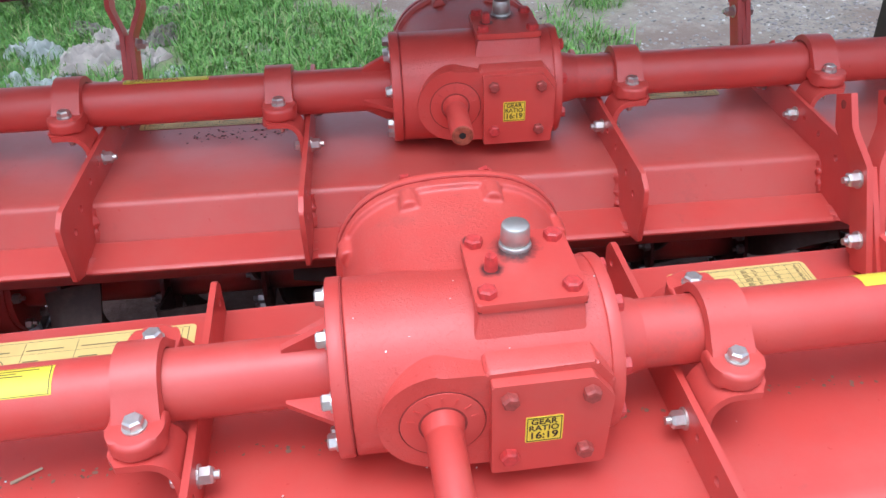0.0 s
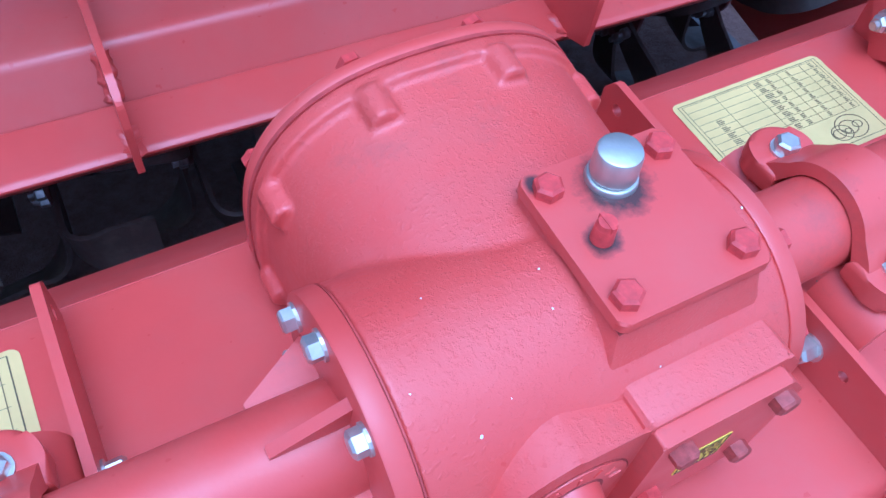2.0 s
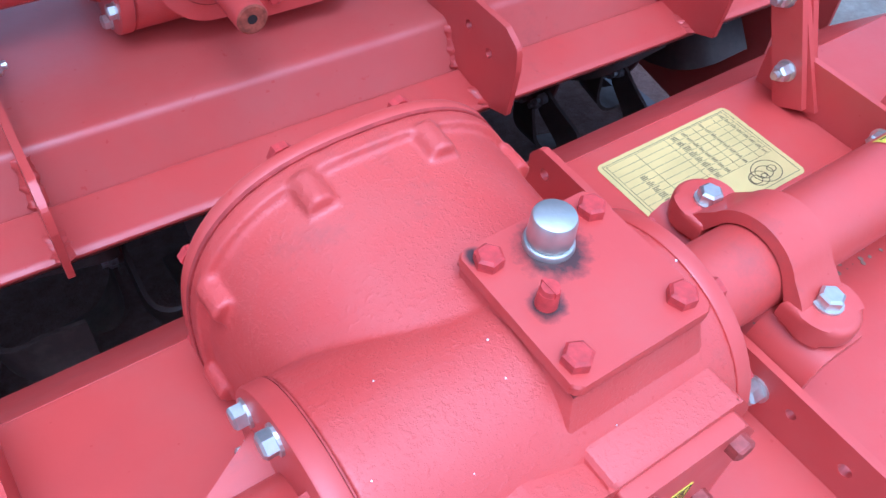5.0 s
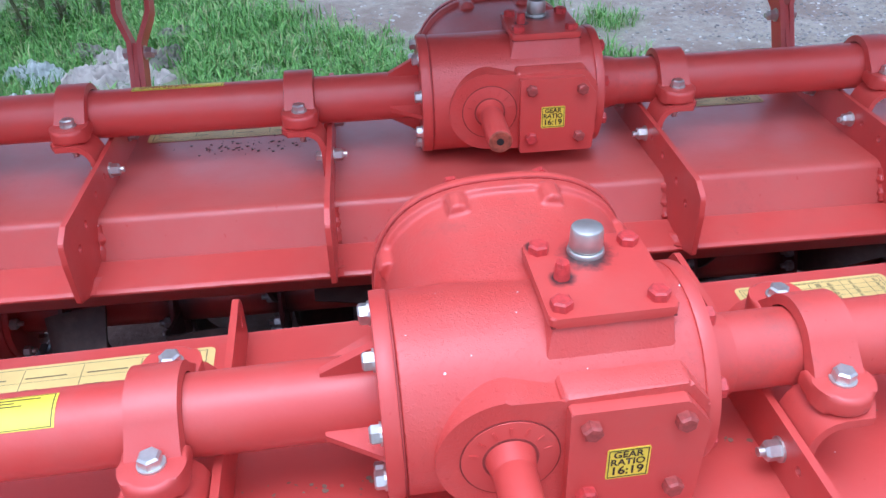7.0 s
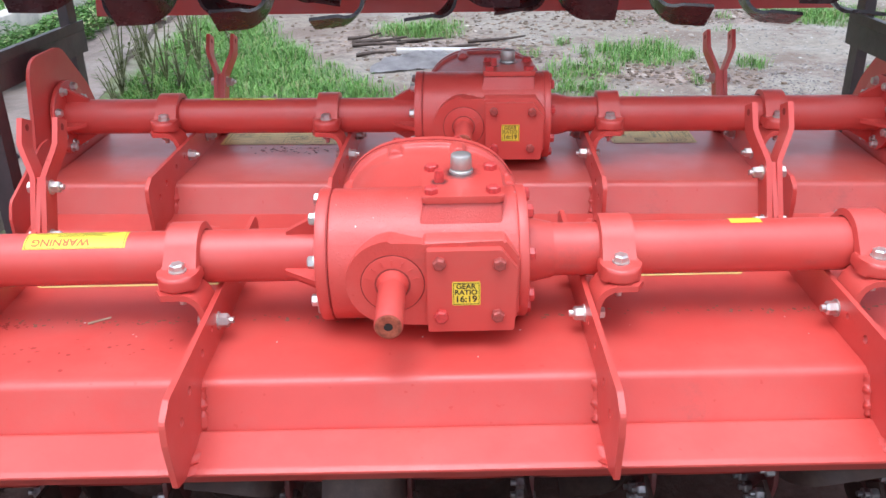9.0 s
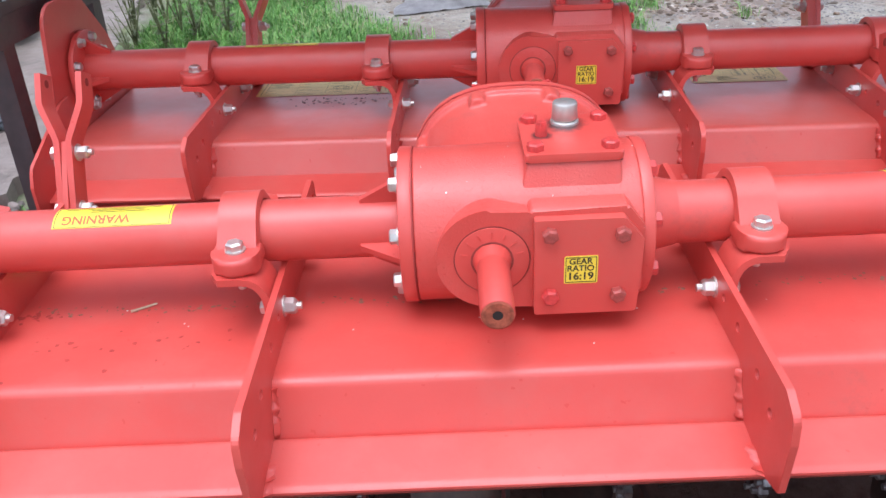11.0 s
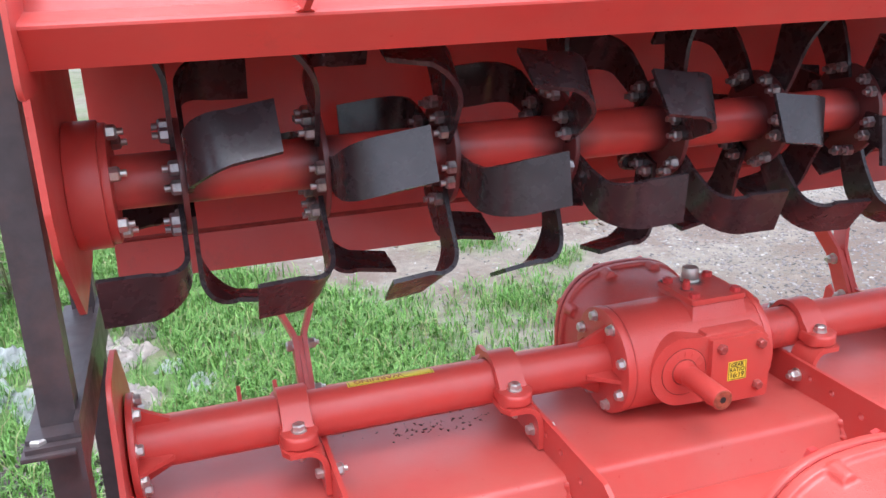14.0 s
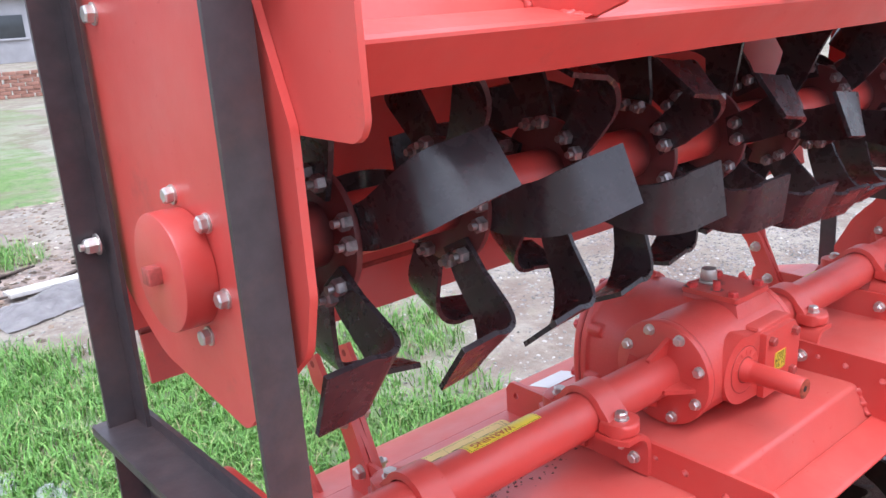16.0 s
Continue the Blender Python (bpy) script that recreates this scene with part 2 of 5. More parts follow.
def grease(cx, cy, r):
    """Dark oily film that thins out unevenly from its middle into red enamel."""
    m = paint("greasy_enamel")
    nt = m.node_tree
    b = nt.nodes["Principled BSDF"]
    tc = nt.nodes.new("ShaderNodeTexCoord")
    d = nt.nodes.new("ShaderNodeVectorMath")
    d.operation, d.inputs[1].default_value = "DISTANCE", (cx, cy, 0.1094)
    nt.links.new(tc.outputs["Object"], d.inputs[0])
    k = nt.nodes.new("ShaderNodeMath")
    k.operation, k.inputs[1].default_value = "MULTIPLY", 1 / r
    nt.links.new(d.outputs["Value"], k.inputs[0])
    j = nt.nodes.new("ShaderNodeMath")
    j.operation, j.inputs[1].default_value = "MULTIPLY_ADD", 0.9
    nt.links.new(noise_at(nt, 95, 7, 0.7), j.inputs[0])
    nt.links.new(k.outputs[0], j.inputs[2])
    sc = nt.nodes.new("ShaderNodeMath")
    sc.operation, sc.inputs[1].default_value = "MULTIPLY", 0.6
    nt.links.new(j.outputs[0], sc.inputs[0])
    f = ramp(nt, sc.outputs[0], [(0.58, (0.93,)), (0.84, (0.0,))])
    old = b.inputs["Base Color"].links[0].from_socket
    nt.links.new(mix(nt, f, old, (0.030, 0.017, 0.016)), b.inputs["Base Color"])
    return m


def gearbox(tiller):
    bm = BM()
    rod(bm, "x", (-0.0958, 0, 0), 0.0950, 0.262, seg=64)
    bell = BM()
    rod(bell, "y", (0, 0.0, 0), 0.1315, 0.166, 0.1405, seg=96)
    rod(bell, "y", (0, 0.165, 0), 0.1470, 0.016, seg=96)
    squarish(bell)
    for k in range(9):
        x, z = round_square(31 + 40 * k, 0.1390)
        rod(bell, "y", (x, 0.138, z), 0.0118, 0.030, 0.0130, seg=10)
    bmesh.ops.translate(bell, verts=bell.verts, vec=BELL)
    tmp = bpy.data.meshes.new("bell")
    bell.to_mesh(tmp)
    bell.free()
    bm.from_mesh(tmp)
    body = part("gearbox", bm, CAST, tiller, "red cast-iron gearbox with a round bell housing")
    remeshed(body, 0.0022, 4)
    bm = BM()
    n = 40
    out = [(-0.012 + 0.064 * math.cos(radians(90 + 180 * k / n)), 0.064 * math.sin(radians(90 + 180 * k / n))) for k in range(n + 1)]
    out += rounded([(0.034, -0.066), (0.150, -0.066), (0.160, -0.050), (0.160, 0.036), (0.140, 0.062), (0.030, 0.062)], [0, 0.006, 0.01, 0.008, 0.006, 0.006], 3)
    slab(bm, out, -0.113, -0.02, "y", 0.003)
    boss = part("input_boss", bm, CAST, body, "raised round boss round the drive shaft", angle=30)
    bm = BM()
    box(bm, 0.0365, 0.1435, -0.0515, 0.0615, 0.05, 0.0985, 0.003)
    for v in bm.verts:
        if v.co.z < 0.08:
            v.co.x -= 0.012 if v.co.x < 0.09 else 0.0
            v.co.y -= 0.018 if v.co.y < 0.0 else 0.0
    part("cover_seat", bm, CAST, body, angle=30)
    bm = BM()
    rod(bm, "y", (0, 0.1825, 0), 0.1482, 0.013, seg=96, bevel=0.003)
    rod(bm, "y", (0, 0.195, 0), 0.125, 0.02, 0.10, seg=64)
    squarish(bm)
    bmesh.ops.translate(bm, verts=bm.verts, vec=BELL)
    part("rear_cover", bm, RED, body)
    bm = BM()
    rod(bm, "y", (0, 0.1800, 0), 0.1479, 0.0035, seg=96)
    squarish(bm)
    bmesh.ops.translate(bm, verts=bm.verts, vec=BELL)
    part("gasket", bm, JOINT, body, "darker red gasket line")
    for k in range(9):
        x, z = round_square(31 + 40 * k, 0.1395)
        fasten(BOLT_R, body, (BELL[0] + x, 0.1955 + BELL[1], BELL[2] + z), "+y", 13 * k)
    # left bolting ring and its dark gasket line
    bm = BM()
    rod(bm, "x", (-0.113, 0, 0), 0.0965, 0.016, seg=72, bevel=0.002)
    part("end_flange", bm, RED, body)
    bm = BM()
    rod(bm, "x", (-0.0971, 0, 0), 0.0959, 0.0013, seg=72)
    part("gasket", bm, JOINT, body, "darker red gasket line")
    for k in range(8):
        a = radians(22.5 + 45 * k + 4)
        fasten(BOLT_S, body, (-0.113, 0.0805 * math.cos(a), 0.0805 * math.sin(a)), "-x", 17 * k)
    # right flange with a stepped neck
    bm = BM()
    rod(bm, "x", (0.165, 0, 0), 0.0960, 0.014, seg=72, bevel=0.002)
    rod(bm, "x", (0.179, 0, 0), 0.0520, 0.006, 0.0480, seg=48)
    rod(bm, "x", (0.185, 0, 0), 0.0480, 0.034, 0.0405, seg=48)
    part("end_flange", bm, RED, body)
    for k in range(8):
        a = radians(22.5 + 45 * k)
        fasten(BOLT_R, body, (0.179, 0.0815 * math.cos(a), 0.0815 * math.sin(a)), "+x", 11 * k)
    # top cover, breather and dipstick
    bm = BM()
    slab(bm, rounded([(0.034, -0.054), (0.146, -0.054), (0.146, 0.064), (0.034, 0.064)], 0.006), 0.099, 0.109, "z", 0.0015)
    cover = part("top_cover", bm, RED, tiller, "square red cover plate with greasy stains")
    bm = BM()
    box(bm, 0.0355, 0.1445, -0.0527, 0.0627, 0.0980, 0.0994)
    part("gasket", bm, SEAM, cover, "dark gasket line")
    for x, y, s in ((0.047, -0.038, 5), (0.132, -0.038, 20), (0.047, 0.047, 40), (0.132, 0.047, 12)):
        fasten(BOLT_R, cover, (x, y, 0.109), "+z", s)
    bm = BM()
    rod(bm, "z", (0.090, 0.040, 0.1085), 0.0178, 0.005, 0.0168, seg=40, bevel=0.001)
    rod(bm, "z", (0.090, 0.040, 0.1135), 0.0157, 0.0225, 0.0150, seg=40, bevel=0.003)
    part("breather_cap", bm, CHROME, cover, "bright plated breather cap")
    for cx, cy, r in ((0.089, 0.034, 0.030), (0.058, 0.002, 0.0150), (0.043, 0.055, 0.009)):
        bm = BM()
        pts = [(cx + r * math.cos(2 * math.pi * k / 40), cy + r * math.sin(2 * math.pi * k / 40)) for k in range(40)]
        bm.faces.new([bm.verts.new((x, y, 0.1092)) for x, y in pts])
        part("grease_stain", bm, grease(cx, cy, r), cover, "black oily stain", smooth=False)
    bm = BM()
    rod(bm, "z", (0.058, 0.003, 0.109), 0.0075, 0.013, 0.0068, seg=20)
    box(bm, 0.0565, 0.0595, -0.004, 0.010, 0.1215, 0.1265)
    rod(bm, "z", (0.058, 0.003, 0.122), 0.0066, 0.004, 0.0058, seg=20)
    part("dipstick", bm, BOLT_RED, cover)
    # front seal ring, shaft and ratio plate
    bm = BM()
    for r0, r1 in ((0.044, 0.0425), (0.0425, 0.024)):
        a = [bm.verts.new((-0.012 + r0 * math.cos(2 * math.pi * k / 48), -0.1136 if r0 > 0.043 else -0.1112, r0 * math.sin(2 * math.pi * k / 48))) for k in range(48)]
        b = [bm.verts.new((-0.012 + r1 * math.cos(2 * math.pi * k / 48), -0.1112 if r0 > 0.043 else -0.1148, r1 * math.sin(2 * math.pi * k / 48))) for k in range(48)]
        for k in range(48):
            bm.faces.new((a[k], a[(k + 1) % 48], b[(k + 1) % 48], b[k]))
    rod(bm, "y", (-0.012, -0.1146, 0), 0.0425, 0.004, seg=56, bevel=0.0008)
    ring = part("seal_ring", bm, RED, body)
    # dark discs give the groove and the shaft gap their shade by colour
    bm = BM()
    rod(bm, "y", (-0.012, -0.1136, 0), 0.0438, 0.002, seg=56)
    groove = part("seal_groove", bm, SEAM, body, "dark ring standing for the shaded groove round the seal")
    bm = BM()
    rod(bm, "y", (-0.012, -0.1152, 0), 0.0245, 0.002, seg=40)
    gap = part("shaft_gap", bm, SEAM, body, "dark ring standing for the shaded gap round the shaft")
    for k in range(7):
        a = radians(15 + 25 * k)
        bm = BM()
        box(bm, -0.0010, 0.0010, -0.1156, -0.114, 0.029, 0.037)
        bmesh.ops.rotate(bm, verts=bm.verts, cent=(0, 0, 0), matrix=Matrix.Rotation(a - math.pi / 2, 3, "Y"))
        bmesh.ops.translate(bm, verts=bm.verts, vec=(-0.012, 0, 0))
        part("raised_mark", bm, RED, ring)
    bm = BM()
    rod(bm, "y", (-0.012, -0.132, 0), 0.0185, 0.018, 0.0225, seg=40)
    rod(bm, "y", (-0.012, -0.223, 0), 0.0185, 0.099, seg=40, bevel=0.0025)
    shaft = part("drive_shaft", bm, RED, tiller, "painted drive shaft stub with a worn end")
    bm = BM()
    for k in range(32):
        a, b2 = 2 * math.pi * k / 32, 2 * math.pi * (k + 1) / 32
        for (r0, y0), (r1, y1) in (((0.0172, -0.2234), (0.0150, -0.2242)), ((0.0150, -0.2242), (0.0105, -0.2239)), ((0.0105, -0.2239), (0.0055, -0.2236))):
            bm.faces.new([bm.verts.new((-0.012 + r * math.cos(t), y, r * math.sin(t))) for r, y, t in ((r0, y0, a), (r0, y0, b2), (r1, y1, b2), (r1, y1, a))])
    part("worn_end", bm, RUST, shaft, "worn rusty end face")
    # no bore here: a near-black disc paints the hole's dark inside
    bm = BM()
    rod(bm, "y", (-0.012, -0.2237, 0), 0.0056, 0.001, 0.0050, seg=20)
    part("centre_hole", bm, HOLE, shaft, "dark disc standing for the shaded centre hole")
    bm = BM()
    slab(bm, rounded([(0.034, -0.060), (0.152, -0.060), (0.156, 0.034), (0.134, 0.0635), (0.034, 0.0635)], (0.002, 0.003, 0.004, 0.004, 0.002)), -0.126, -0.1132, "y", 0.0012)
    plate = part("ratio_cover", bm, RED, tiller, "flat red side cover with four bolts")
    for x, z, me in ((0.051, 0.047, BOLT_D), (0.131, 0.045, BOLT_D), (0.052, -0.034, BOLT_R), (0.129, -0.034, BOLT_D)):
        fasten(me, plate, (x, -0.126, z), "-y", 50 * x * 100)
    bm = BM()
    slab(bm, rounded([(0.0675, -0.0185), (0.1055, -0.0185), (0.1055, 0.0175), (0.0675, 0.0175)], 0.002), -0.1266, -0.1259, "y")
    st = part("ratio_sticker", bm, YELLOW, plate, "yellow sticker reading gear ratio 16:19", smooth=False)
    bm = BM()
    for x0, x1, z0, z1 in ((0.0690, 0.1040, 0.0152, 0.016), (0.0690, 0.1040, -0.017, -0.0162), (0.0690, 0.0698, -0.017, 0.016), (0.1032, 0.1040, -0.017, 0.016)):
        box(bm, x0, x1, -0.1269, -0.1265, z0, z1)
    part("sticker_border", bm, PRINT, plate, smooth=False)
    for words, size, z in (("GEAR", 0.0105, 0.0105), ("RATIO", 0.0105, 0.0015), ("16:19", 0.0135, -0.009)):
        me = text_mesh(words, size)
        me.transform(Matrix.Translation((0.086, -0.1271, z)) @ Matrix.Rotation(radians(90), 4, "X"))
        me.materials.clear()
        me.materials.append(PRINT)
        o = new("lettering", me)
        o.parent = plate
    for o in (boss, ring, groove, gap, shaft):
        o.matrix_local = pose(0.0045, 0.014, 0.002)
    plate.matrix_local = pose(0.0055, 0.0145, -0.0075)
    return body


def arms(tiller):
    """The two tubes, their end flanges and gussets."""
    for s in (-1, 1):
        x0, x1 = (-HALF, -0.112) if s < 0 else (0.215, HALF)
        bm = BM()
        rod(bm, "x", (x0, 0, 0), TUBE, x1 - x0, seg=64)
        tube = part("frame_tube", bm, RED, tiller, "thick round red frame tube")
        e = s * (HALF - 0.004)
        bm = BM()
        rod(bm, "x", (min(e, e - s * 0.010), 0, 0), 0.082, 0.010, seg=48, bevel=0.001)
        part("end_disc", bm, RED, tube)
        for k in range(8):
            a = radians(22.5 + 45 * k)
            fasten(BOLT_S, tube, (e - s * 0.010, 0.069 * math.cos(a), 0.069 * math.sin(a)), "+x" if s < 0 else "-x", 23 * k)
        roots = [(e - s * 0.010, -s)]
        if s < 0:
            roots.append((-0.113, -1))
        for xr, way in roots:
            for a in (10, 100, 190, 280):
                bm = BM()
                slab(bm, [(xr, TUBE - 0.004), (xr + way * 0.050, TUBE - 0.004), (xr + way * 0.050, TUBE + 0.004), (xr, TUBE + 0.033)], -0.004, 0.004, "y")
                bmesh.ops.rotate(bm, verts=bm.verts, cent=(0, 0, 0), matrix=Matrix.Rotation(radians(a), 3, "X"))
                part("gusset", bm, RED, tube)


def clamp(tiller, x):
    """A two-eared pipe clamp, its bracket and the bolts."""
    s = 1 if x < 0 else -1
    side = [(-0.0575, -0.0025, 0.0270, 0.0090), (-0.0535, 0.0035, 0.0262, 0.0085), (-0.0482, 0.0115, 0.0252, 0.0072)]
    over = []
    for k in range(15):
        a = radians(150 - 120 * k / 14)
        over.append((0.0434 * math.cos(a), 0.0434 * math.sin(a) + 0.003, 0.0246, 0.0052))
    pts = side + over + [(-y, z, w, t) for y, z, w, t in side[::-1]]
    rows = []
    for i, (y, z, w, t) in enumerate(pts):
        a, b = pts[max(0, i - 1)], pts[min(len(pts) - 1, i + 1)]
        d = Vector((b[0] - a[0], b[1] - a[1])).normalized()
        ny, nz = -d.y * t, d.x * t
        rows.append([(x - w, y - ny, z - nz), (x + w, y - ny, z - nz), (x + w * 0.93, y + ny, z + nz), (x - w * 0.93, y + ny, z + nz)])
    bm = BM()
    ribbon(bm, rows)
    long = [e for e in bm.edges if abs(e.verts[0].co.x - e.verts[1].co.x) < 0.012 and len(e.link_faces) == 2 and e.calc_face_angle(0) > radians(50)]
    bmesh.ops.bevel(bm, geom=long, offset=0.0055, segments=3, affect="EDGES", profile=0.5)
    for f in (-1, 1):
        plan = [(x + 0.0290 * math.cos(radians(a)), f * (0.0635 + 0.0300 * math.sin(radians(a)))) for a in range(0, 181, 10)]
        ear = BM()
        slab(ear, [(x + 0.0290, f * 0.043)] + plan + [(x - 0.0290, f * 0.043)], -0.0122, 0.0098, "z")
        rim = [e for e in ear.edges if abs(e.verts[0].co.z - e.verts[1].co.z) < 1e-5]
        bmesh.ops.bevel(ear, geom=rim, offset=0.0062, segments=4, affect="EDGES", profile=0.5)
        tmp = bpy.data.meshes.new("ear")
        ear.to_mesh(tmp)
        ear.free()
        bm.from_mesh(tmp)
        bpy.data.meshes.remove(tmp)
    cl = part("pipe_clamp", bm, RED, tiller, "rounded red pipe clamp with two bolts", angle=50)
    for f in (-1, 1):
        fasten(BOLT, cl, (x, f * 0.064, 0.0098), "+z", 10 + 15 * f)
        fasten(NUT_S, cl, (x, f * 0.064, -0.0212), "-z", 5)
    # bracket: a bent strap from the ears down to the stiffener
    xs = x + s * 0.043
    for f in (-1, 1):
        bm = BM()
        y0, y1 = sorted((f * 0.036, f * 0.093))
        t = 0.009
        pts = [(x - s * 0.030, -0.0167), (x - s * 0.020, -0.0167), (x + s * 0.006, -0.0167), (x + s * 0.015, -0.0182), (x + s * 0.023, -0.0228), (x + s * 0.029, -0.0300), (x + s * 0.0328, -0.0395), (x + s * 0.0342, -0.050), (x + s * 0.0342, -0.094)]
        rows = []
        for i, (px, pz) in enumerate(pts):
            a = Vector(pts[max(0, i - 1)])
            b = Vector(pts[min(len(pts) - 1, i + 1)])
            d = (b - a).normalized()
            nx, nz = d.y, -d.x
            k = t / 2 * (1 if s > 0 else -1)
            y0, y1 = sorted((f * 0.036, f * (0.078 if i == 0 else 0.0945)))
            rows.append([(px + nx * k, y0, pz + nz * k), (px + nx * k, y1, pz + nz * k), (px - nx * k, y1, pz - nz * k), (px - nx * k, y0, pz - nz * k)])
        ribbon(bm, rows)
        part("clamp_bracket", bm, RED, tiller, angle=50)
    for y in (-0.069, 0.069):
        fasten(NUT, tiller, (xs + s * 0.004, y, -0.068), "+x" if s > 0 else "-x", 10)
        fasten(BOLT_S, tiller, (xs - s * 0.0133, y, -0.068), "-x" if s > 0 else "+x", 25)


def drill(ob, cut):
    """Takes the solids in cut out of a part."""
    tool = part("cutter", cut, SEAM, None)
    bo = ob.modifiers.new("drill", "BOOLEAN")
    bo.operation, bo.object, bo.solver = "DIFFERENCE", tool, "EXACT"
    dg = bpy.context.evaluated_depsgraph_get()
    me = bpy.data.meshes.new_from_object(ob.evaluated_get(dg))
    ob.modifiers.clear()
    ob.data = me
    bpy.data.objects.remove(tool)


def stiffener(tiller, x, fork):
    s = 1 if x < 0 else -1
    xs = x + s * 0.043
    out = rounded([(-0.342, -0.045), (-0.345, -0.075), (-0.339, -0.144), (-0.305, -0.155), (-0.219, -0.149), (-0.189, -0.0900), (0.217, -0.0965), (0.217, -0.046), (0.205, -0.030), (0.12, -0.030), (-0.05, -0.032), (-0.315, -0.030)],
                  [0.012, 0.01, 0.004, 0.004, 0, 0, 0, 0.006, 0.008, 0, 0, 0.012], 3)
    bm = BM()
    slab(bm, set_back(out), xs - 0.004, xs + 0.004, "x", 0.0008)
    st = part("stiffener", bm, RED, tiller, "upright red stiffener plate with drilled holes", smooth=False)
    cut = BM()
    for y, z, r in ((-0.12, -0.055, 0.005), (-0.175, -0.058, 0.0062), (-0.245, -0.068, 0.0065), (-0.29, -0.082, 0.0065), (0.192, -0.055, 0.0065)):
        rod(cut, "x", (xs - 0.02, *set_back([(y, z)])[0]), r, 0.04, seg=14)
    drill(st, cut)
    # weld beads along the hood's step and on the front bar
    for f in (-1, 1):
        rnd = random.Random(int(abs(x) * 1000) + f)
        for ya, za, yb, zb in ((-0.1985, -0.0955, -0.2225, -0.146), (-0.262, -0.1485, -0.298, -0.1555)):
            rows = []
            for k in range(15):
                t = k / 14
                y, z = set_back([(ya + (yb - ya) * t, za + (zb - za) * t)])[0]
                r = (0.0036 if ya > -0.25 or f * x > 0 else 0.0058) + 0.0030 * rnd.random()
                if rnd.random() < 0.15:
                    r += 0.002
                xc = xs + f * 0.0045
                rows.append([(xc - r, y - 0.002, z), (xc, y - 0.002 - r, z + r * 0.4), (xc + r, y - 0.002, z), (xc, y + r * 0.6, z - r * 0.3)])
            bm = BM()
            ribbon(bm, rows)
            part("weld_bead", bm, RED, st, angle=85)
    if not fork:
        return
    lean = Matrix.Translation((xs + s * 0.006, 0.195, -0.055)) @ pose(0, 0, 0, -26, 0, 0)
    bm = BM()
    slab(bm, [(-0.03, -0.05), (0.02, -0.05), (0.02, 0.10), (-0.015, 0.10)], -0.004, 0.004, "x")
    bm.transform(lean)
    yoke = part("hitch_post", bm, RED, tiller)
    for f in (-1, 1):
        pts = [(f * 0.009, -0.045), (f * 0.009, 0.10), (f * 0.012, 0.109), (f * 0.026, 0.144), (f * 0.030, 0.156), (f * 0.030, 0.200)]
        rows = []
        for i, (px, pz) in enumerate(pts):
            a, b = Vector(pts[max(0, i - 1)]), Vector(pts[min(len(pts) - 1, i + 1)])
            d = (b - a).normalized()
            n = Vector((d.y, -d.x)) * 0.0045
            w = 0.020 if i < 5 else 0.017
            rows.append([(px - n.x, -w, pz - n.y), (px + n.x, -w, pz + n.y), (px + n.x, w, pz + n.y), (px - n.x, w, pz - n.y)])
        bm = BM()
        ribbon(bm, rows)
        bm.transform(lean)
        part("fork_arm", bm, RED, yoke, "bent flat fork arm with a pin hole", angle=60)
        # the arm isn't drilled; a dark plug through it paints the hole's shade
        bm = BM()
        rod(bm, "x", (f * 0.030 - 0.0047, 0.0, 0.186), 0.006, 0.0094, seg=14)
        bm.transform(lean)
        part("pin_hole", bm, SEAM, yoke, "dark disc standing for the shaded pin hole")
    for z in (0.0, 0.084):
        for way, px in (("+x", 0.0135), ("-x", -0.0135)):
            ob = new("nut" if (way == "+x") == (x < 0) else "bolt", NUT if (way == "+x") == (x < 0) else BOLT)
            ob.parent = yoke
            ob.matrix_local = lean @ Matrix.Translation((px, 0, z)) @ TO[way]


